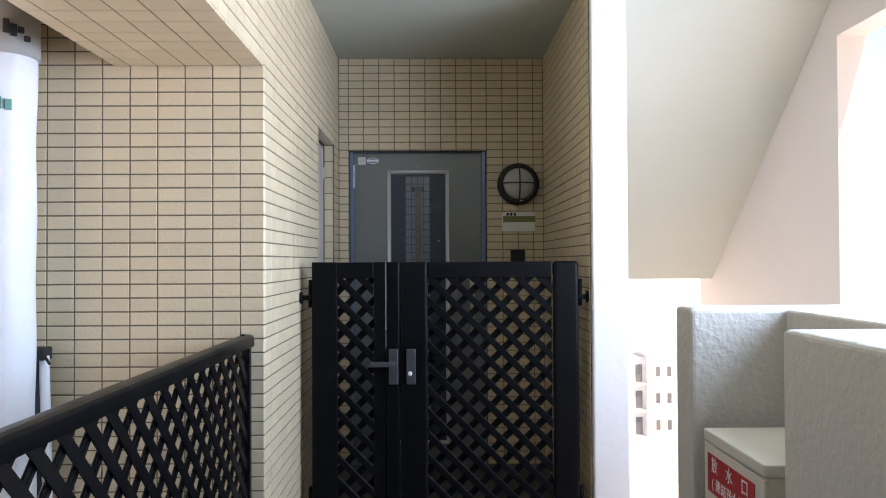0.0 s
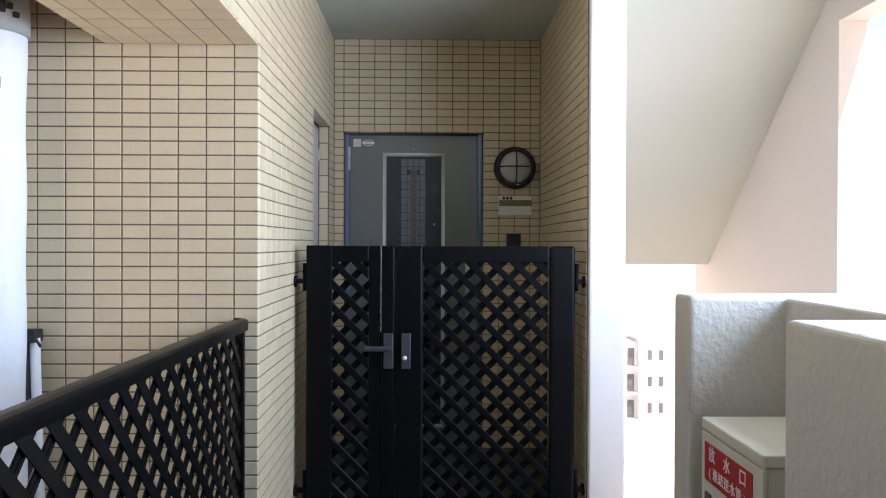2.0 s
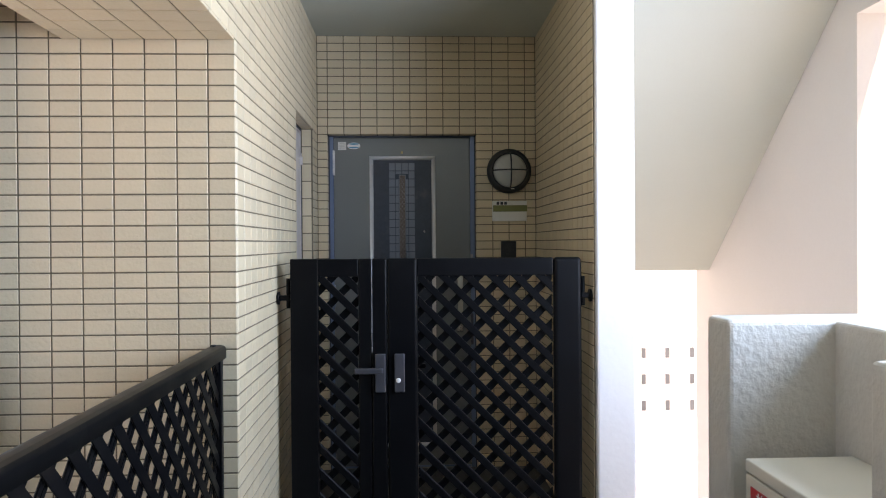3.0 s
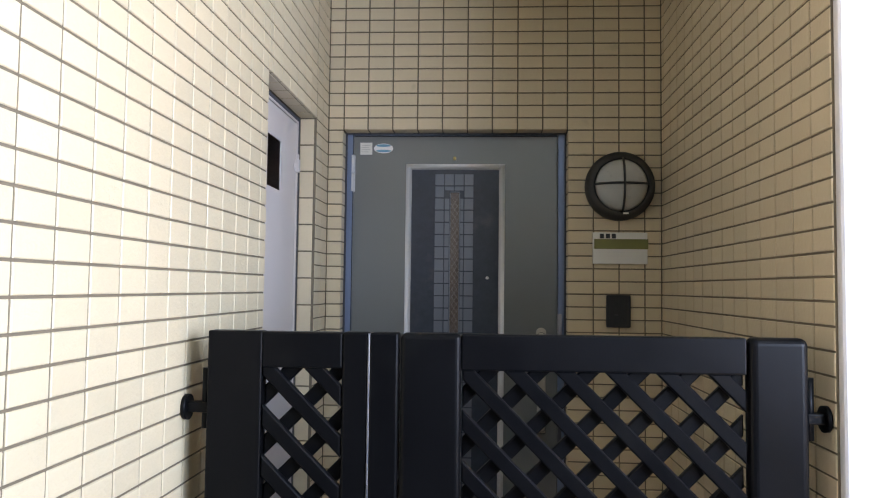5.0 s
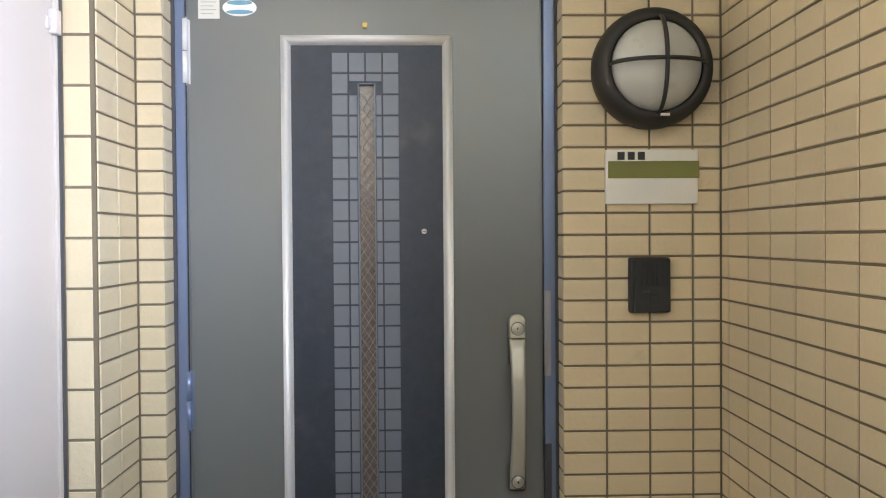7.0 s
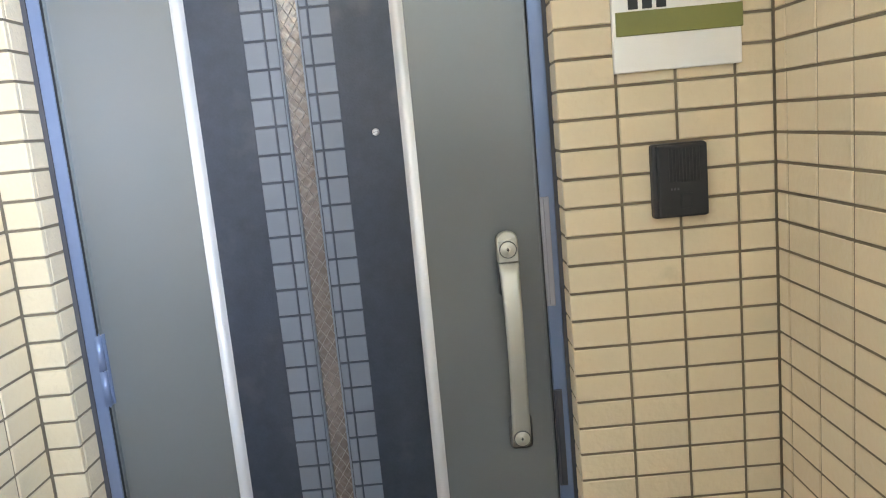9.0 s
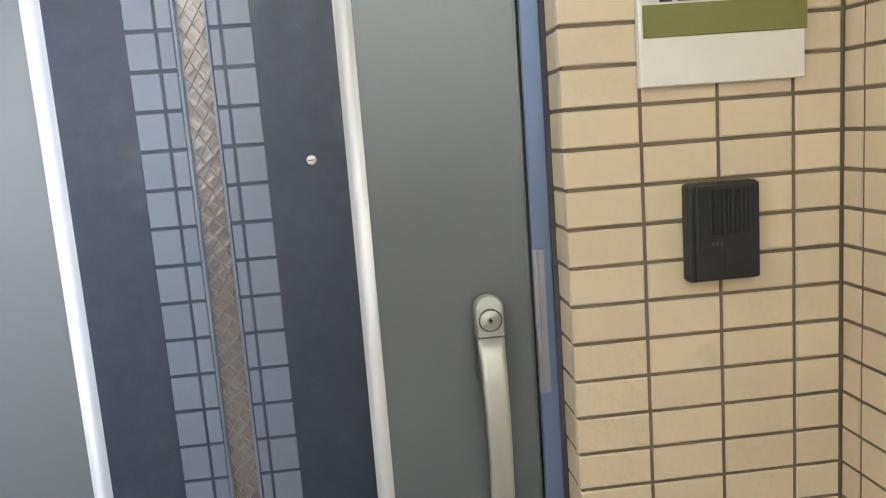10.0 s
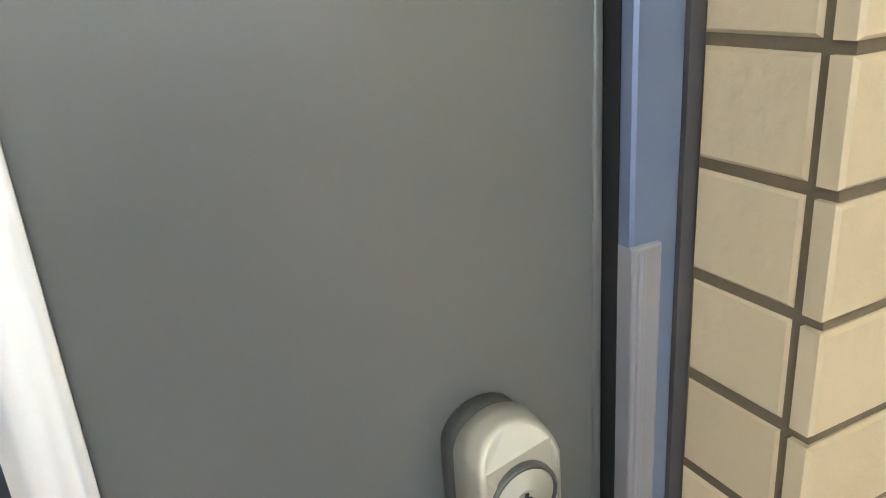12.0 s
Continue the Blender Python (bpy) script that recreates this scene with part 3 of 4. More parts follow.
def guard_bar(turn):
    bm = bmesh.new()
    secs = []
    for i in range(25):
        a = -1.02 + 2.04 * i / 24
        r, d = 0.108 * math.sin(a * math.pi / 2 / 1.02), 0.052 + 0.080 * math.cos(a * math.pi / 2 / 1.02) ** 0.8
        sec = []
        for w, h in ((-0.004, -0.004), (-0.004, 0.002), (-0.002, 0.004), (0.002, 0.004), (0.004, 0.002), (0.004, -0.004)):
            sec.append((LC[0] + r * math.cos(turn) - w * math.sin(turn), LC[1] - d - h, LC[2] + r * math.sin(turn) + w * math.cos(turn)))
        secs.append(sec)
    return add_loft(bm, secs)


part("guard_bar", guard_bar(radians(0)), M_LAMP, lamp)
part("guard_bar", guard_bar(radians(90)), M_LAMP, lamp)
part("maker_plate", box(LC[0] + 0.006, LC[0] + 0.026, LC[1] - 0.0672, LC[1] - 0.062, LC[2] - 0.1125, LC[2] - 0.1065, 0.0006, 1), M_SILVER, lamp, "tiny silver plate")

# ---- name plate and intercom ----
plate = thing("name_plate", "silver name plate with an olive band beside the door", "name plate")
part("plate", box(0.4265, 0.6375, YB - 0.012, YB + 0.001, 1.5195, 1.643, 0.0015, 2), M_SILVER, plate)
part("band", box(0.4315, 0.6395, YB - 0.0145, YB - 0.011, 1.578, 1.6165, 0.0006, 1), M_OLIVE, plate, "olive strip")
for i in range(3):
    part("number_bar", box(0.453 + i * 0.0232, 0.469 + i * 0.0232, YB - 0.0140, YB - 0.0115, 1.6195, 1.6375, 0.0006, 1), M_INK, plate)

ic = thing("intercom", "black plastic door intercom with vertical speaker slots", "intercom")
part("body", box(0.4785, 0.5705, YB - 0.022, YB + 0.001, 1.2725, 1.398, 0.005, 3), M_PLASTIC, ic)
part("cover", box(0.4865, 0.5695, YB - 0.0265, YB - 0.020, 1.2745, 1.3955, 0.0025, 2), M_PLASTIC, ic)
for i in range(10):
    x = 0.5045 + i * 0.0057
    part("speaker_rib", box(x, x + 0.0030, YB - 0.0285, YB - 0.026, 1.333, 1.389, 0.0007, 1), M_PLASTIC, ic)
part("button", box(0.523, 0.541, YB - 0.0285, YB - 0.026, 1.288, 1.314, 0.0014, 2), M_PLASTIC, ic, "worn call button")
for i in range(3):
    part("print_mark", box(0.5065 + i * 0.0055, 0.5095 + i * 0.0055, YB - 0.0268, YB - 0.0262, 1.3195, 1.3235), M_PLATE, ic, "tiny pale mark")

# ---- shaft door in the side wall ----
SXF = -0.702
sdoor = thing("shaft_door", "pale painted steel shaft door with a square cut-out, closed", "door")
VY0, VY1, VZ0, VZ1 = 4.203, 4.363, 1.746, 1.917
bm = bmesh.new()
add_box(bm, SXF - 0.004, SXF, SY0 + 0.02, VY0, 0.12, 2.025)
add_box(bm, SXF - 0.004, SXF, VY1, SY1 - 0.022, 0.12, 2.025)
add_box(bm, SXF - 0.004, SXF, VY0, VY1, 0.12, VZ0)
add_box(bm, SXF - 0.004, SXF, VY0, VY1, VZ1, 2.025)
part("leaf", bm, M_WHITEDOOR, sdoor)
bm = bmesh.new()
add_box(bm, SXF - 0.034, SXF + 0.004, SY1 - 0.020, SY1 - 0.009, 0.1, 2.036)
add_box(bm, SXF - 0.034, SXF + 0.004, SY0 + 0.004, SY0 + 0.018, 0.1, 2.036)
add_box(bm, SXF - 0.034, SXF + 0.004, SY0 + 0.018, SY1 - 0.020, 2.027, 2.036)
part("frame", bm, M_WHITEDOOR, sdoor)
bm = bmesh.new()
add_box(bm, SXF - 0.034, SXF + 0.006, SY1 - 0.009, SY1 + 0.003, 0.1, 2.046)
add_box(bm, SXF - 0.034, SXF + 0.006, SY0 - 0.003, SY0 + 0.004, 0.1, 2.046)
add_box(bm, SXF - 0.034, SXF + 0.006, SY0 + 0.004, SY1 - 0.009, 2.036, 2.048)
part("sealant", bm, M_SEAL, sdoor)
for zc in (1.868, 0.40):
    bm = bmesh.new()
    add_box(bm, SXF - 0.001, SXF + 0.015, SY1 - 0.036, SY1 - 0.013, zc - 0.026, zc + 0.022, 0.003, 2)
    add_box(bm, SXF - 0.001, SXF + 0.005, SY1 - 0.048, SY1 - 0.030, zc - 0.020, zc + 0.004, 0.0015, 1)
    add_tube(bm, [(SXF + 0.006, SY1 - 0.017, zc - 0.024), (SXF + 0.006, SY1 - 0.017, zc + 0.042)], 0.0045, 10)
    part("hinge", bm, M_WHITEDOOR, sdoor, "pale painted hinge")
# what stands behind the cut-out
bm = bmesh.new()
add_box(bm, -1.05, -1.04, 3.9, 4.65, 0.1, 2.3)
add_box(bm, -1.04, -0.835, 3.9, 3.91, 0.1, 2.3)
add_box(bm, -1.04, -0.835, 4.64, 4.65, 0.1, 2.3)
add_box(bm, -1.04, -0.835, 3.91, 4.64, 2.29, 2.3)
structure("shaft", bm, M_DARKIN, "dark inside of the meter shaft", "shaft")
structure("shaft_lining", box(-0.832, -0.740, 4.578, 4.5955, 0.1, 2.03), M_LINING, "brown board lining the side of the shaft", "lining")
meter = thing("gas_meter", "grey meter with a pale dial window in the shaft", "meter")
part("body", box(-0.98, -0.80, 4.34, 4.50, 1.62, 1.95, 0.012, 2), M_HANDLE_BASE, meter)
part("window", box(-0.802, -0.796, 4.36, 4.455, 1.775, 1.90, 0.002, 1), M_SILVER, meter, "pale dial window")
part("window_shade", box(-0.797, -0.7945, 4.365, 4.45, 1.825, 1.840), M_BLUE, meter)
part("bracket", box(-1.04, -0.98, 4.38, 4.46, 1.70, 1.74), M_PLATE, meter)


# ---- gate ----
GY0, GY1, GT, GB = 3.366, 3.406, 1.326, 0.09
gate_l = thing("gate_leaf", "narrow black aluminium gate leaf with crossed lattice, closed", "gate", "gate leaves")
gate_r = thing("gate_leaf", "wide black aluminium gate leaf with crossed lattice, closed", "gate", "gate leaves")


def stile(x0, x1, parent, bevel=0.006, front=0.0):
    return part("stile", box(x0, x1, GY0 - front, GY1, GB, GT, bevel, 3), M_GATE, parent)


def bright_line(x, parent, y=GY0 - 0.0035, low=GB + 0.02):
    """A pale strip put in as the highlight that runs down a joint between two profiles."""
    return part("edge_strip", box(x - 0.0022, x + 0.0022, y, y + 0.006, low, GT - 0.002, 0.001, 1), M_EDGE_GLINT, parent, "pale strip put in as the edge's glint")


def lattice(x0, x1, parent, phase, rear):
    pitch, width = 0.1022, 0.0300
    span = GT - GB
    for layer, lean, d0, d1 in ((0, 1, GY0 + 0.003, GY0 + 0.019), (1, -1, GY0 + 0.023, GY0 + 0.035)):
        k = -20
        while k < 40:
            start = (phase if layer == 0 else rear) + k * pitch
            k += 1
            bm = bmesh.new()
            ok = clipped_bar(bm, x0, x1, GB + 0.085, GT - 0.074, start, width, lean, lambda u, z, d: (u, d, z), d0, d1)
            if ok:
                part("lattice_bar", bm, M_GATE, parent)
            else:
                bm.free()


def rail(x0, x1, parent):
    part("top_rail", box(x0, x1, GY0 + 0.002, GY1 - 0.002, GT - 0.075, GT - 0.001, 0.004, 2), M_GATE, parent)
    part("bottom_rail", box(x0, x1, GY0 + 0.002, GY1 - 0.002, GB + 0.005, GB + 0.086, 0.004, 2), M_GATE, parent)


# narrow leaf
stile(-0.571, -0.4575, gate_l, 0.004)
rail(-0.458, -0.290, gate_l)
lattice(-0.456, -0.292, gate_l, 0.0586, 0.0144)
stile(-0.290, -0.2355, gate_l)
bright_line(-0.2345, gate_l, low=0.935)
part("meeting_stile", box(-0.234, -0.1735, GY0 - 0.004, GY1, GB, GT, 0.005, 2), M_GATE, gate_l)
# wide leaf
part("meeting_stile", box(-0.1695, -0.0460, GY0 - 0.008, GY1, GB, GT, 0.012, 4), M_GATE, gate_r)
rail(-0.046, 0.5250, gate_r)
lattice(-0.043, 0.524, gate_r, 0.0612, 0.0149)
part("stile", box(0.5290, 0.6460, GY0 - 0.004, GY1, GB, GT, 0.016, 5), M_GATE, gate_r)

# handles of the gate
for leaf, x0, x1, tip, knob in ((gate_l, -0.2215, -0.1785, -0.305, False), (gate_r, -0.1415, -0.0995, -0.020, True)):
    y0 = GY0 - 0.022 if not knob else GY0 - 0.024
    plate_ob = part("handle_plate", box(x0, x1, y0, GY0 - 0.003, 0.772, 0.931, 0.004, 2), M_PLATE, leaf, "grey metal handle plate")
    xm = (x0 + x1) / 2
    bm = bmesh.new()
    back = y0 - 0.028
    if not knob:
        add_tube(bm, [(xm, y0, 0.866), (xm, back + 0.004, 0.866)], 0.009, 12)
        add_box(bm, tip, xm + 0.012, back - 0.006, back + 0.008, 0.854, 0.878, 0.005, 2)
        part("lever", bm, M_PLATE, plate_ob, "flat grey lever")
    else:
        bm2 = bmesh.new()
        add_lathe(bm2, [(0.0, -0.002), (0.010, -0.002), (0.010, 0.004), (0.008, 0.006), (0.0, 0.006)], (xm - 0.005, y0, 0.822), 20)
        part("key_cylinder", bm2, M_ALU, plate_ob, "bright key cylinder")
        add_tube(bm, [(xm, GY1 - 0.002, 0.866), (xm, GY1 + 0.03, 0.866)], 0.009, 12)
        add_box(bm, xm - 0.01, tip + 0.01, GY1 + 0.02, GY1 + 0.034, 0.856, 0.876, 0.005, 2)
        part("lever", bm, M_GATE, plate_ob)
# hinge posts on both walls
for name, x0, x1, wall in (("L", XL, -0.571, XL), ("R", 0.646, XR, XR)):
    for z0, z1 in ((1.10, 1.245), (0.14, 0.30)):
        side = 1 if wall == XL else -1
        hb = gate_l if wall == XL else gate_r
        bm = bmesh.new()
        add_tube(bm, [(wall + side * 0.001, GY0 + 0.035, (z0 + z1) / 2 - 0.01), (wall + side * 0.010, GY0 + 0.035, (z0 + z1) / 2 - 0.01)], 0.027, 24)
        plate_hb = part("hinge_plate", bm, M_GATE, hb, "black hinge plate on the wall")
        bm = bmesh.new()
        xa, xb = sorted((wall + side * 0.009, (x1 if wall == XL else x0) - side * 0.004))
        add_box(bm, xa, xb, GY0 + 0.022, GY0 + 0.046, (z0 + z1) / 2 - 0.020, (z0 + z1) / 2 + 0.002, 0.003, 2)
        part("hinge_arm", bm, M_GATE, plate_hb)
        bm = bmesh.new()
        xk = (x1 - 0.012) if wall == XL else (x0 + 0.012)
        add_tube(bm, [(xk, GY0 + 0.034, z0 + 0.02), (xk, GY0 + 0.034, z1)], 0.009, 14)
        part("hinge_knuckle", bm, M_GATE, plate_hb)

# ---- railing of the corridor ----
RX, RZ = -0.69, 1.067
railing = thing("railing", "black aluminium corridor railing with crossed lattice bars", "railing")
R0, R1 = -2.2, 2.672
bm = bmesh.new()
prof = [(-0.026, -0.042), (-0.026, -0.012), (-0.020, -0.003), (-0.008, 0.0), (0.008, 0.0), (0.020, -0.003), (0.026, -0.012), (0.026, -0.042)]
add_loft(bm, [[(RX + a, y, RZ + b) for a, b in prof] for y in (-5.9, R1)])
part("handrail", bm, M_GATE, railing)
part("bottom_rail", box(RX - 0.018, RX + 0.018, -5.9, R1 - 0.02, 0.10, 0.14, 0.003, 1), M_GATE, railing)
for y in (R1 - 0.012, 0.2, -2.2, -4.6):
    part("post", box(RX - 0.016, RX + 0.016, y - 0.012, y + 0.012, 0.0, RZ - 0.04, 0.003, 1), M_GATE, railing)
part("end_cap", box(RX - 0.012, RX + 0.004, R1 - 0.052, R1 - 0.036, RZ - 0.002, RZ + 0.006, 0.003, 2), M_BLACK, railing)
for shift, lean, d0, d1, width in ((0.0, 1, RX + 0.001, RX + 0.007, 0.031), (0.058, -1, RX - 0.007, RX, 0.0115), (0.079, -1, RX - 0.007, RX, 0.0115)):
    for k in range(-36, 24):
        start = 1.309 + 0.1004 * k + shift
        bm = bmesh.new()
        if clipped_bar(bm, -1.8, R1 - 0.024, 0.135, RZ - 0.038, start, width, lean, lambda u, z, d: (d, u, z), d0, d1):
            part("lattice_bar", bm, M_GATE, railing)
        else:
            bm.free()
structure("railing_curb", box(-0.82, -0.60, -6.0, YF - 0.005, -0.1, 0.08, 0.01, 1), M_CONC, "concrete curb under the railing", "curb")

# ---- hydrant outlet cabinet in the niche ----
cab = thing("hydrant_cabinet", "cream steel fire outlet cabinet with red sign in a niche", "cabinet")
CX, CY0, CY1, CT = 0.717, 1.612, 1.986, 0.873
part("body", box(CX + 0.010, 0.975, CY0 + 0.004, CY1 - 0.004, 0.0, CT - 0.03, 0.004, 2), M_BOX, cab)
part("lid", box(CX, 0.98, CY0, CY1, CT - 0.030, CT, 0.004, 2), M_BOX, cab)
fdoor = part("front_door", box(CX + 0.001, CX + 0.012, CY0 + 0.002, CY1 - 0.002, 0.06, CT - 0.034, 0.003, 2), M_BOX, cab)
part("latch", box(CX - 0.004, CX + 0.003, CY1 - 0.075, CY1 - 0.035, 0.640, 0.685, 0.003, 2), M_SEAL, fdoor, "dark recessed latch")
part("sign", box(CX - 0.0012, CX + 0.003, 1.664, 1.955, 0.716, 0.816), M_RED, cab, "red sign with white lettering")


def lettering(text, size, y, z, mat, parent, spacing=1.0):
    cu = bpy.data.curves.new("lettering", "FONT")
    cu.body, cu.size, cu.align_x, cu.align_y, cu.extrude = text, size, "CENTER", "CENTER", 0.0006
    cu.space_character = spacing
    ob = bpy.data.objects.new("lettering", cu)
    scene.collection.objects.link(ob)
    dg = bpy.context.evaluated_depsgraph_get()
    me = bpy.data.meshes.new_from_object(ob.evaluated_get(dg))
    bpy.data.objects.remove(ob)
    me.materials.clear()
    me.materials.append(mat)
    o = new("lettering", me)
    o.parent = parent
    o.matrix_basis = Matrix.Translation((CX - 0.0016, y, z)) @ Euler((radians(90), 0, radians(-90))).to_matrix().to_4x4()
    return o


for i, ch in enumerate("放水口"):
    lettering(ch, 0.043, 1.905 - i * 0.095, 0.789, M_WHITE, cab)
for i, ch in enumerate("(連結送水管)"):
    lettering(ch, 0.034, 1.918 - i * 0.036, 0.742, M_WHITE, cab)

# ---- wrapped pipe and pole beyond the railing ----
wrap = thing("wrapped_downpipe", "downpipe wrapped in white plastic sheet with a grey cuff", "downpipe")


def wrap_mesh(z0, z1, r, swell, rows, seed):
    bm = bmesh.new()
    rg = random.Random(seed)
    ph = [rg.uniform(0, 6.28) for _ in range(8)]
    secs = []
    for i in range(rows + 1):
        z = z0 + (z1 - z0) * i / rows
        sec = []
        for k in range(48):
            a = 2 * math.pi * k / 48
            rr = r + swell * (0.5 * math.sin(3 * a + ph[0] + z * 1.3) + 0.35 * math.sin(7 * a + ph[1] - z * 2.1) + 0.3 * math.sin(z * 9 + ph[2] + a)) + 0.0025 * math.sin(z * 13 + 2 * a)
            sec.append((-1.520 + rr * math.cos(a), 2.55 + rr * math.sin(a) * 0.9, z))
        secs.append(sec)
    return add_loft(bm, secs)


part("sheet", wrap_mesh(-0.2, 2.09, 0.125, 0.003, 60, 3), M_SHEET, wrap, "bright white plastic sheet")
part("cuff", wrap_mesh(2.035, CEIL, 0.134, 0.005, 14, 5), M_CUFF, wrap, "grey cuff with dark unreadable print")


def on_wrap(name, a, z, w, h, r, mat, label=""):
    """A flat printed bar on the wrapped pipe at the angle a."""
    ob = part(name, box(-w / 2, w / 2, -0.006, 0.006, -h / 2, h / 2), mat, wrap, label)
    ob.matrix_basis = pose(-1.520 + r * math.cos(radians(a)), 2.55 + 0.9 * r * math.sin(radians(a)), z, 0, 0, a + 90)
    return ob


for i, (dz, h) in enumerate(((0.0, 0.046), (-0.006, 0.040), (0.004, 0.020), (-0.016, 0.018))):
    on_wrap("print_bar", -52 + 10 * i, 2.122 - 0.005 * i + dz, 0.017, h, 0.137, M_INK)
for i, (w, h) in enumerate(((0.007, 0.046), (0.016, 0.040), (0.020, 0.036))):
    on_wrap("label_bar", -74 + 13 * i, 1.868 - 0.004 * i, w, h, 0.1275, M_GREEN, "green mark")

pole = thing("folded_pole", "white tube with a black cap leaning by the tiled wall", "pole")
bm = bmesh.new()
add_tube(bm, [(-1.367, 2.635, -0.2), (-1.400, 2.635, 1.0)], 0.017, 16)
part("tube", bm, M_SHEET, pole)
bm = bmesh.new()
add_tube(bm, [(-1.390, 2.640, -0.2), (-1.429, 2.640, 1.0)], 0.014, 12)
part("dark_strip", bm, M_SEAL, pole)
bm = box(-1.446, -1.386, 2.605, 2.668, 0.985, 1.030, 0.006, 2)
add_tube(bm, [(-1.390, 2.62, 1.0), (-1.363, 2.60, 0.975)], 0.005, 8)
part("cap", bm, M_BLACK, pole)
structure("ledge", box(-2.4, -0.82, -6.0, YF + 0.1, -0.3, -0.2), M_CONC, "concrete ledge beyond the railing", "ledge")

# ---- far buildings ----
def block(name, x0, x1, y0, y1, z0, z1, storey, cols, label, w=1.3, h=1.5, balconies=False):
    b = thing(name, label, "building", "far buildings")
    part("wall", box(x0, x1, y0, y1, z0, z1), M_FACADE, b)
    part("roof", box(x0 - 0.3, x1 + 0.3, y0 - 0.3, y1 + 0.3, z1, z1 + 0.7), M_FACADE, b)
    rows = int((z1 - z0 - 1.0) / storey)
    for r in range(rows):
        z = z1 - 2.6 - r * storey
        for c in cols:
            wo = part("window", box(c - w / 2, c + w / 2, y0 - 0.10, y0 + 0.2, z, z + h), M_FACADE, b)
            part("pane", box(c - w / 2 + 0.15, c + w / 2 - 0.15, y0 - 0.14, y0 - 0.08, z + 0.15, z + h - 0.15), M_WINDOW, wo)
        if balconies:
            part("balcony", box(x0 - 1.6, x0 + 0.0, y0 + 0.2, y0 + 5, z - 0.9, z - 0.7), M_FACADE, b)
            part("balcony_wall", box(x0 - 1.6, x0 + 0.0, y0 + 1.0, y0 + 5, z - 0.7, z + 2.2), M_FACADE, b)
            part("balcony_door", box(x0 - 1.1, x0 - 0.35, y0 + 0.9, y0 + 1.0, z - 0.6, z + 1.4), M_WINDOW, b)
    return b


block("apartment_building", 24.3, 60, 86, 98, -27, -9.6, 3.05, [25.5, 26.8, 29.6, 32.5, 35.4, 38.3], "white apartment block across the street in bright haze", 0.78, 1.45, balconies=True)
block("low_building", 8, 34, 62, 72, -27, -16.5, 3.0, [10, 13, 31, 33], "low pale building in bright haze", 1.8, 1.2)


# ---- tiles, last ----
tile_meshes = {}
TILE_T, JOINT = 0.010, 0.005


def tile_shape(w, h):
    o, c, t = 1.0, 0.0016, TILE_T
    vs = []
    for k, (dw, d) in enumerate(((0.0, -t), (0.0, -c), (c, 0.0))):
        vs += [(sx * (w / 2 - dw), sy * (h / 2 - dw), d) for sx, sy in ((-1, -1), (1, -1), (1, 1), (-1, 1))]
    fs = [(8, 9, 10, 11)]
    for a in (0, 4):
        fs += [(a + i, a + (i + 1) % 4, a + 4 + (i + 1) % 4, a + 4 + i) for i in range(4)]
    return vs, fs


def lay(parent, origin, u, v, cols, rows, near, skip=None, seed=1):
    """Tiles on a plane through origin. cols, rows: the spans between joint lines along u and v. near(s, t): a piece of its own there."""
    rg = random.Random(seed)
    u, v = Vector(u), Vector(v)
    n = u.cross(v)
    rot = Matrix((u, v, n)).transposed().to_4x4()
    base = Matrix.Translation(origin) @ rot
    jv, jf = [], []
    for r0, r1 in rows:
        for c0, c1 in cols:
            s, t = (c0 + c1) / 2, (r0 + r1) / 2
            if skip and skip(s, t):
                continue
            w, h = round(c1 - c0 - JOINT, 4), round(r1 - r0 - JOINT, 4)
            if w < 0.004 or h < 0.004:
                continue
            m = base @ Matrix.Translation((s, t, rg.uniform(-0.0005, 0.0003))) @ Euler((rg.gauss(0, 0.0035), rg.gauss(0, 0.0025), rg.gauss(0, 0.0012))).to_matrix().to_4x4()
            if near(s, t):
                if (w, h) not in tile_meshes:
                    vs, fs = tile_shape(w, h)
                    me = bpy.data.meshes.new("tile")
                    me.from_pydata(vs, [], fs)
                    me.materials.append(M_TILE)
                    tile_meshes[(w, h)] = me
                ob = new("tile", tile_meshes[(w, h)])
                ob.parent = parent
                ob.matrix_basis = m
            else:
                vs, fs = tile_shape(w, h)
                k = len(jv)
                jv += [tuple(m @ Vector(p)) for p in vs]
                jf += [tuple(k + i for i in f) for f in fs]
    if jv:
        me = bpy.data.meshes.new("tiling")
        me.from_pydata(jv, [], jf)
        me.materials.append(M_TILE)
        ob = new("tiling", me)
        ob.parent = parent
        tagged(ob, "farther beige glazed tiles", kind="stuff")


def spans(lo, hi, phase, pitch):
    """Spans between joint lines at phase + k * pitch, cut to lo..hi."""
    ks = range(math.floor((lo - phase) / pitch), math.ceil((hi - phase) / pitch) + 1)
    cuts = [lo] + [phase + k * pitch for k in ks if lo + 0.006 < phase + k * pitch < hi - 0.006] + [hi]
    return list(zip(cuts, cuts[1:]))


ROWS = spans(0.0, CEIL, 2.05, 0.05)
X, Z = (1, 0, 0), (0, 0, 1)
# door wall
lay(wall_back, (0, YB, 0), X, Z, spans(XL, OX0 + 0.0025, OX1, 0.1) + spans(OX0 + 0.0025, OX1 - 0.0025, OX1, 0.1) + spans(OX1 - 0.0025, XR, OX1, 0.1), ROWS,
    lambda s, t: t > 0.72, lambda s, t: OX0 < s < OX1 and t < OZ, 11)
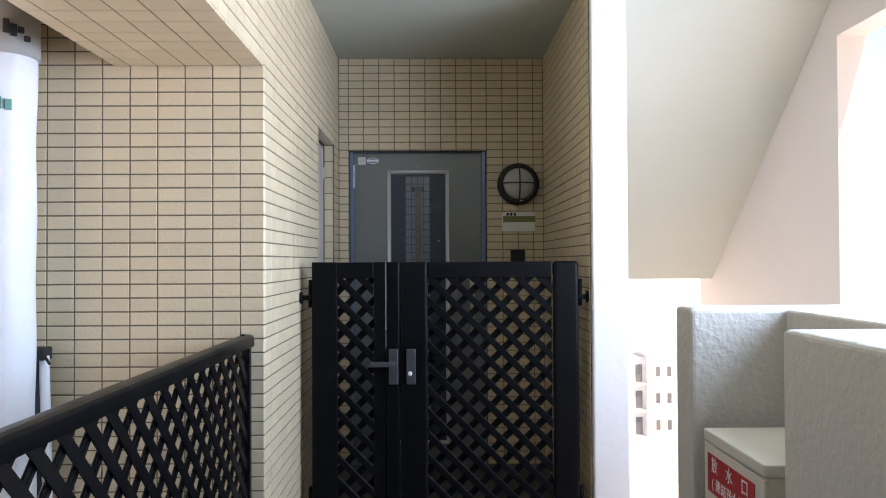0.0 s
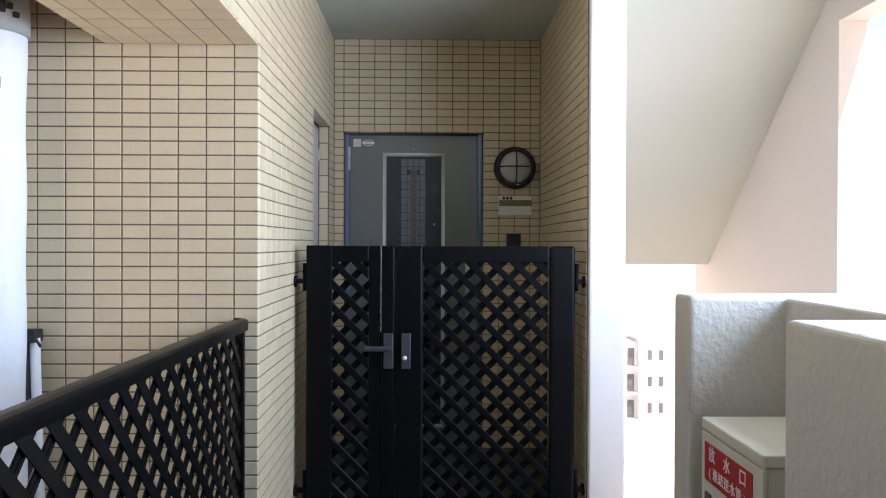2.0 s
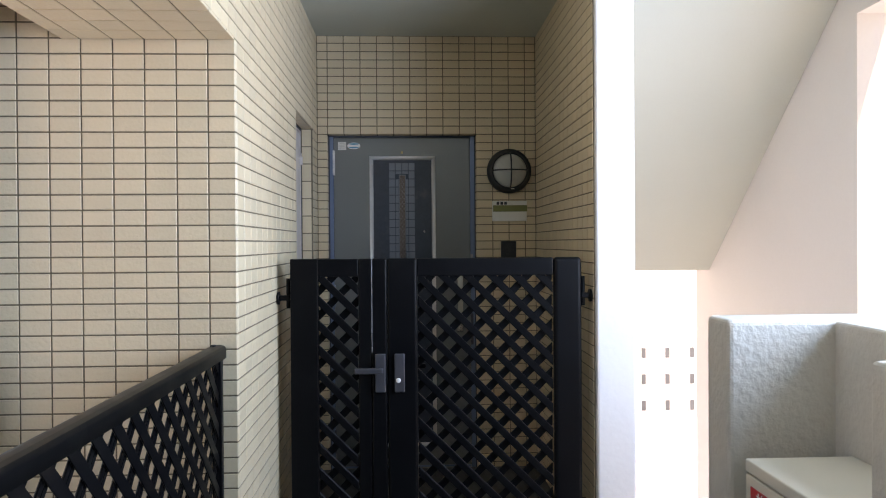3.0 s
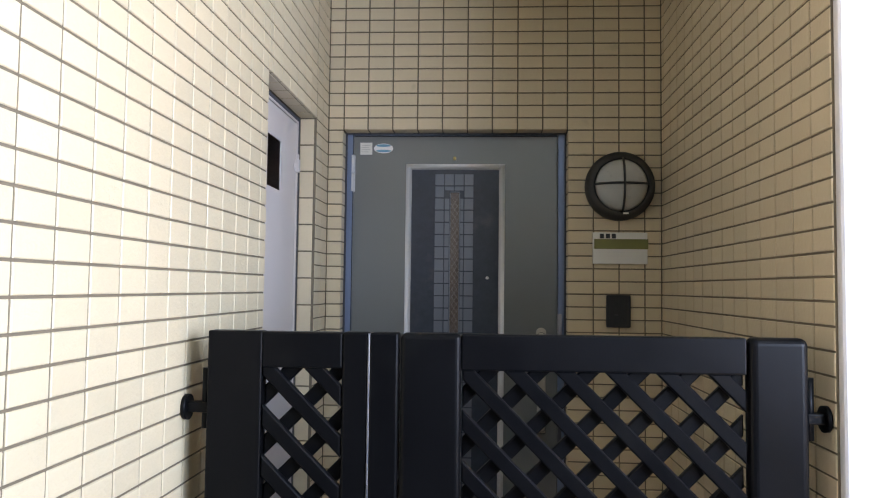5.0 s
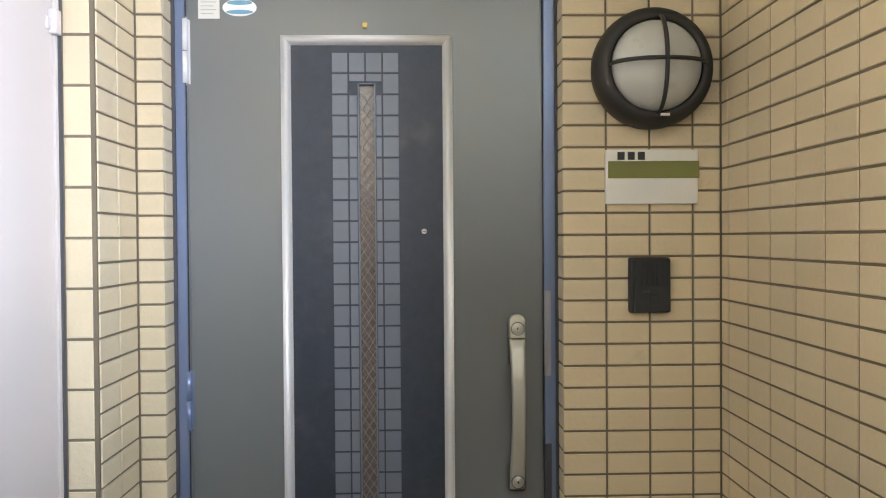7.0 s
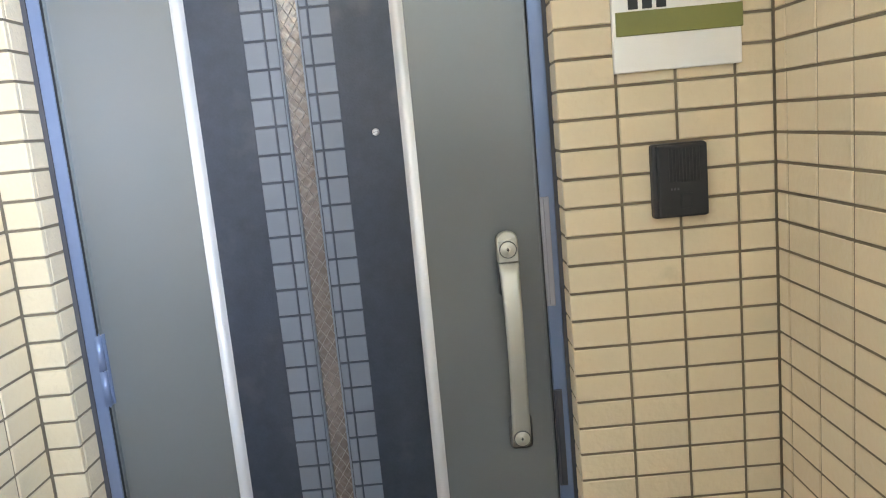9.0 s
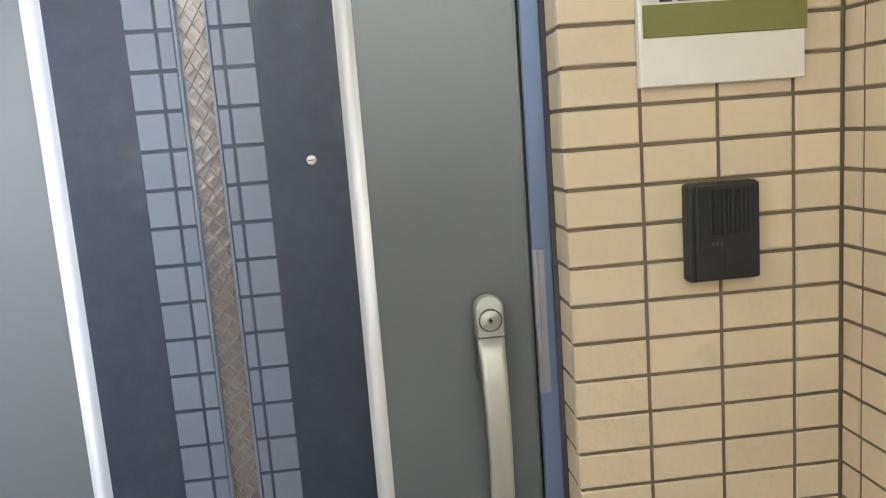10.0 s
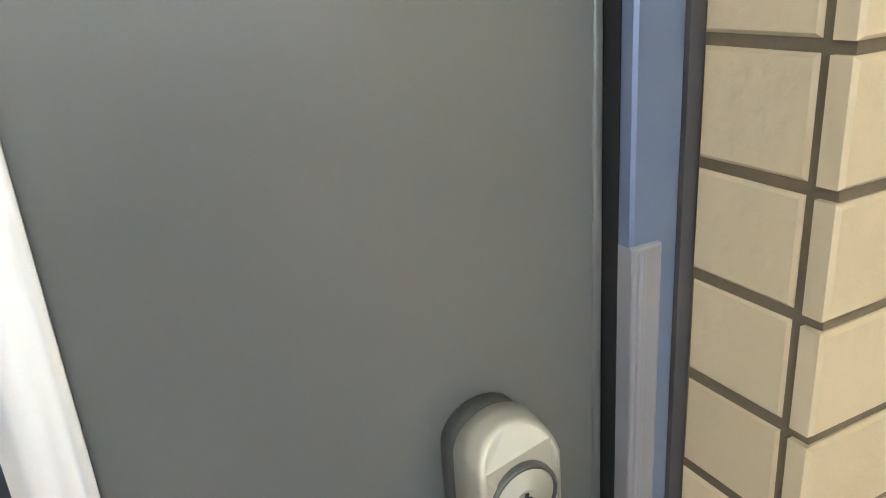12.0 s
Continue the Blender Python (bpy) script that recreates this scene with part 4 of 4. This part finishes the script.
# reveals of the door opening and its head
lay(wall_back, (OX1 + 0.001, 0, 0), (0, -1, 0), Z, [(-4.8695, -4.8130)], [r for r in ROWS if r[1] < OZ + 0.01], lambda s, t: t > 1.0, None, 12)
lay(wall_back, (OX0 - 0.001, 0, 0), (0, 1, 0), Z, [(4.8130, 4.8695)], [r for r in ROWS if r[1] < OZ + 0.01], lambda s, t: t > 1.0, None, 13)
lay(wall_back, (0, 0, OZ + 0.001), X, (0, -1, 0), spans(OX0, OX1, OX1, 0.1), [(-4.8695, -4.8085)], lambda s, t: True, None, 14)
# side wall with the shaft door
lay(wall_left, (XL, 0, 0), (0, 1, 0), Z, spans(YF + 0.0025, SY0 + 0.0025, YB, 0.1) + spans(SY0 + 0.0025, SY1 - 0.0025, YB, 0.1) + spans(SY1 - 0.0025, YB, YB, 0.1), ROWS,
    lambda s, t: s > 3.3 and 1.05 < t < 2.2, lambda s, t: SY0 < s < SY1 and t < OZ, 15)
lay(wall_left, (0, SY1 + 0.001, 0), (1, 0, 0), Z, [(SXF + 0.006, XL - 0.009)], spans(0.1, OZ, OZ, 0.1), lambda s, t: t > 0.9, None, 16)
lay(wall_left, (0, 0, OZ + 0.001), (0, 1, 0), (1, 0, 0), spans(SY0, SY1, YB, 0.1), [(SXF + 0.006, XL - 0.009)], lambda s, t: True, None, 17)
# stair-side wall
lay(wall_right, (XR, 0, 0), (0, -1, 0), Z, spans(-YB, -(RWE + 0.020), -YB + 0.04, 0.1), ROWS, lambda s, t: 1.12 < t < 2.22, None, 18)
# outer front wall
lay(wall_front, (0, YF, 0), X, Z, spans(-2.3, XL, -0.7185, 0.1), ROWS, lambda s, t: s > -1.46 and 0.45 < t < 2.05, None, 19)
# beam: underside and inner face
lay(beam, (0, 0, BEAM), X, (0, -1, 0), spans(-1.177, XL, -0.7185, 0.1), spans(-YF + 0.004, 5.9, -YF + 0.004, 0.1), lambda s, t: t < -0.9, None, 20)
lay(beam, (XL, 0, 0), (0, 1, 0), Z, spans(-5.9, YF + 0.0025, YB, 0.1), [r for r in ROWS if r[0] > BEAM - 0.01], lambda s, t: s > 0.9, None, 21)
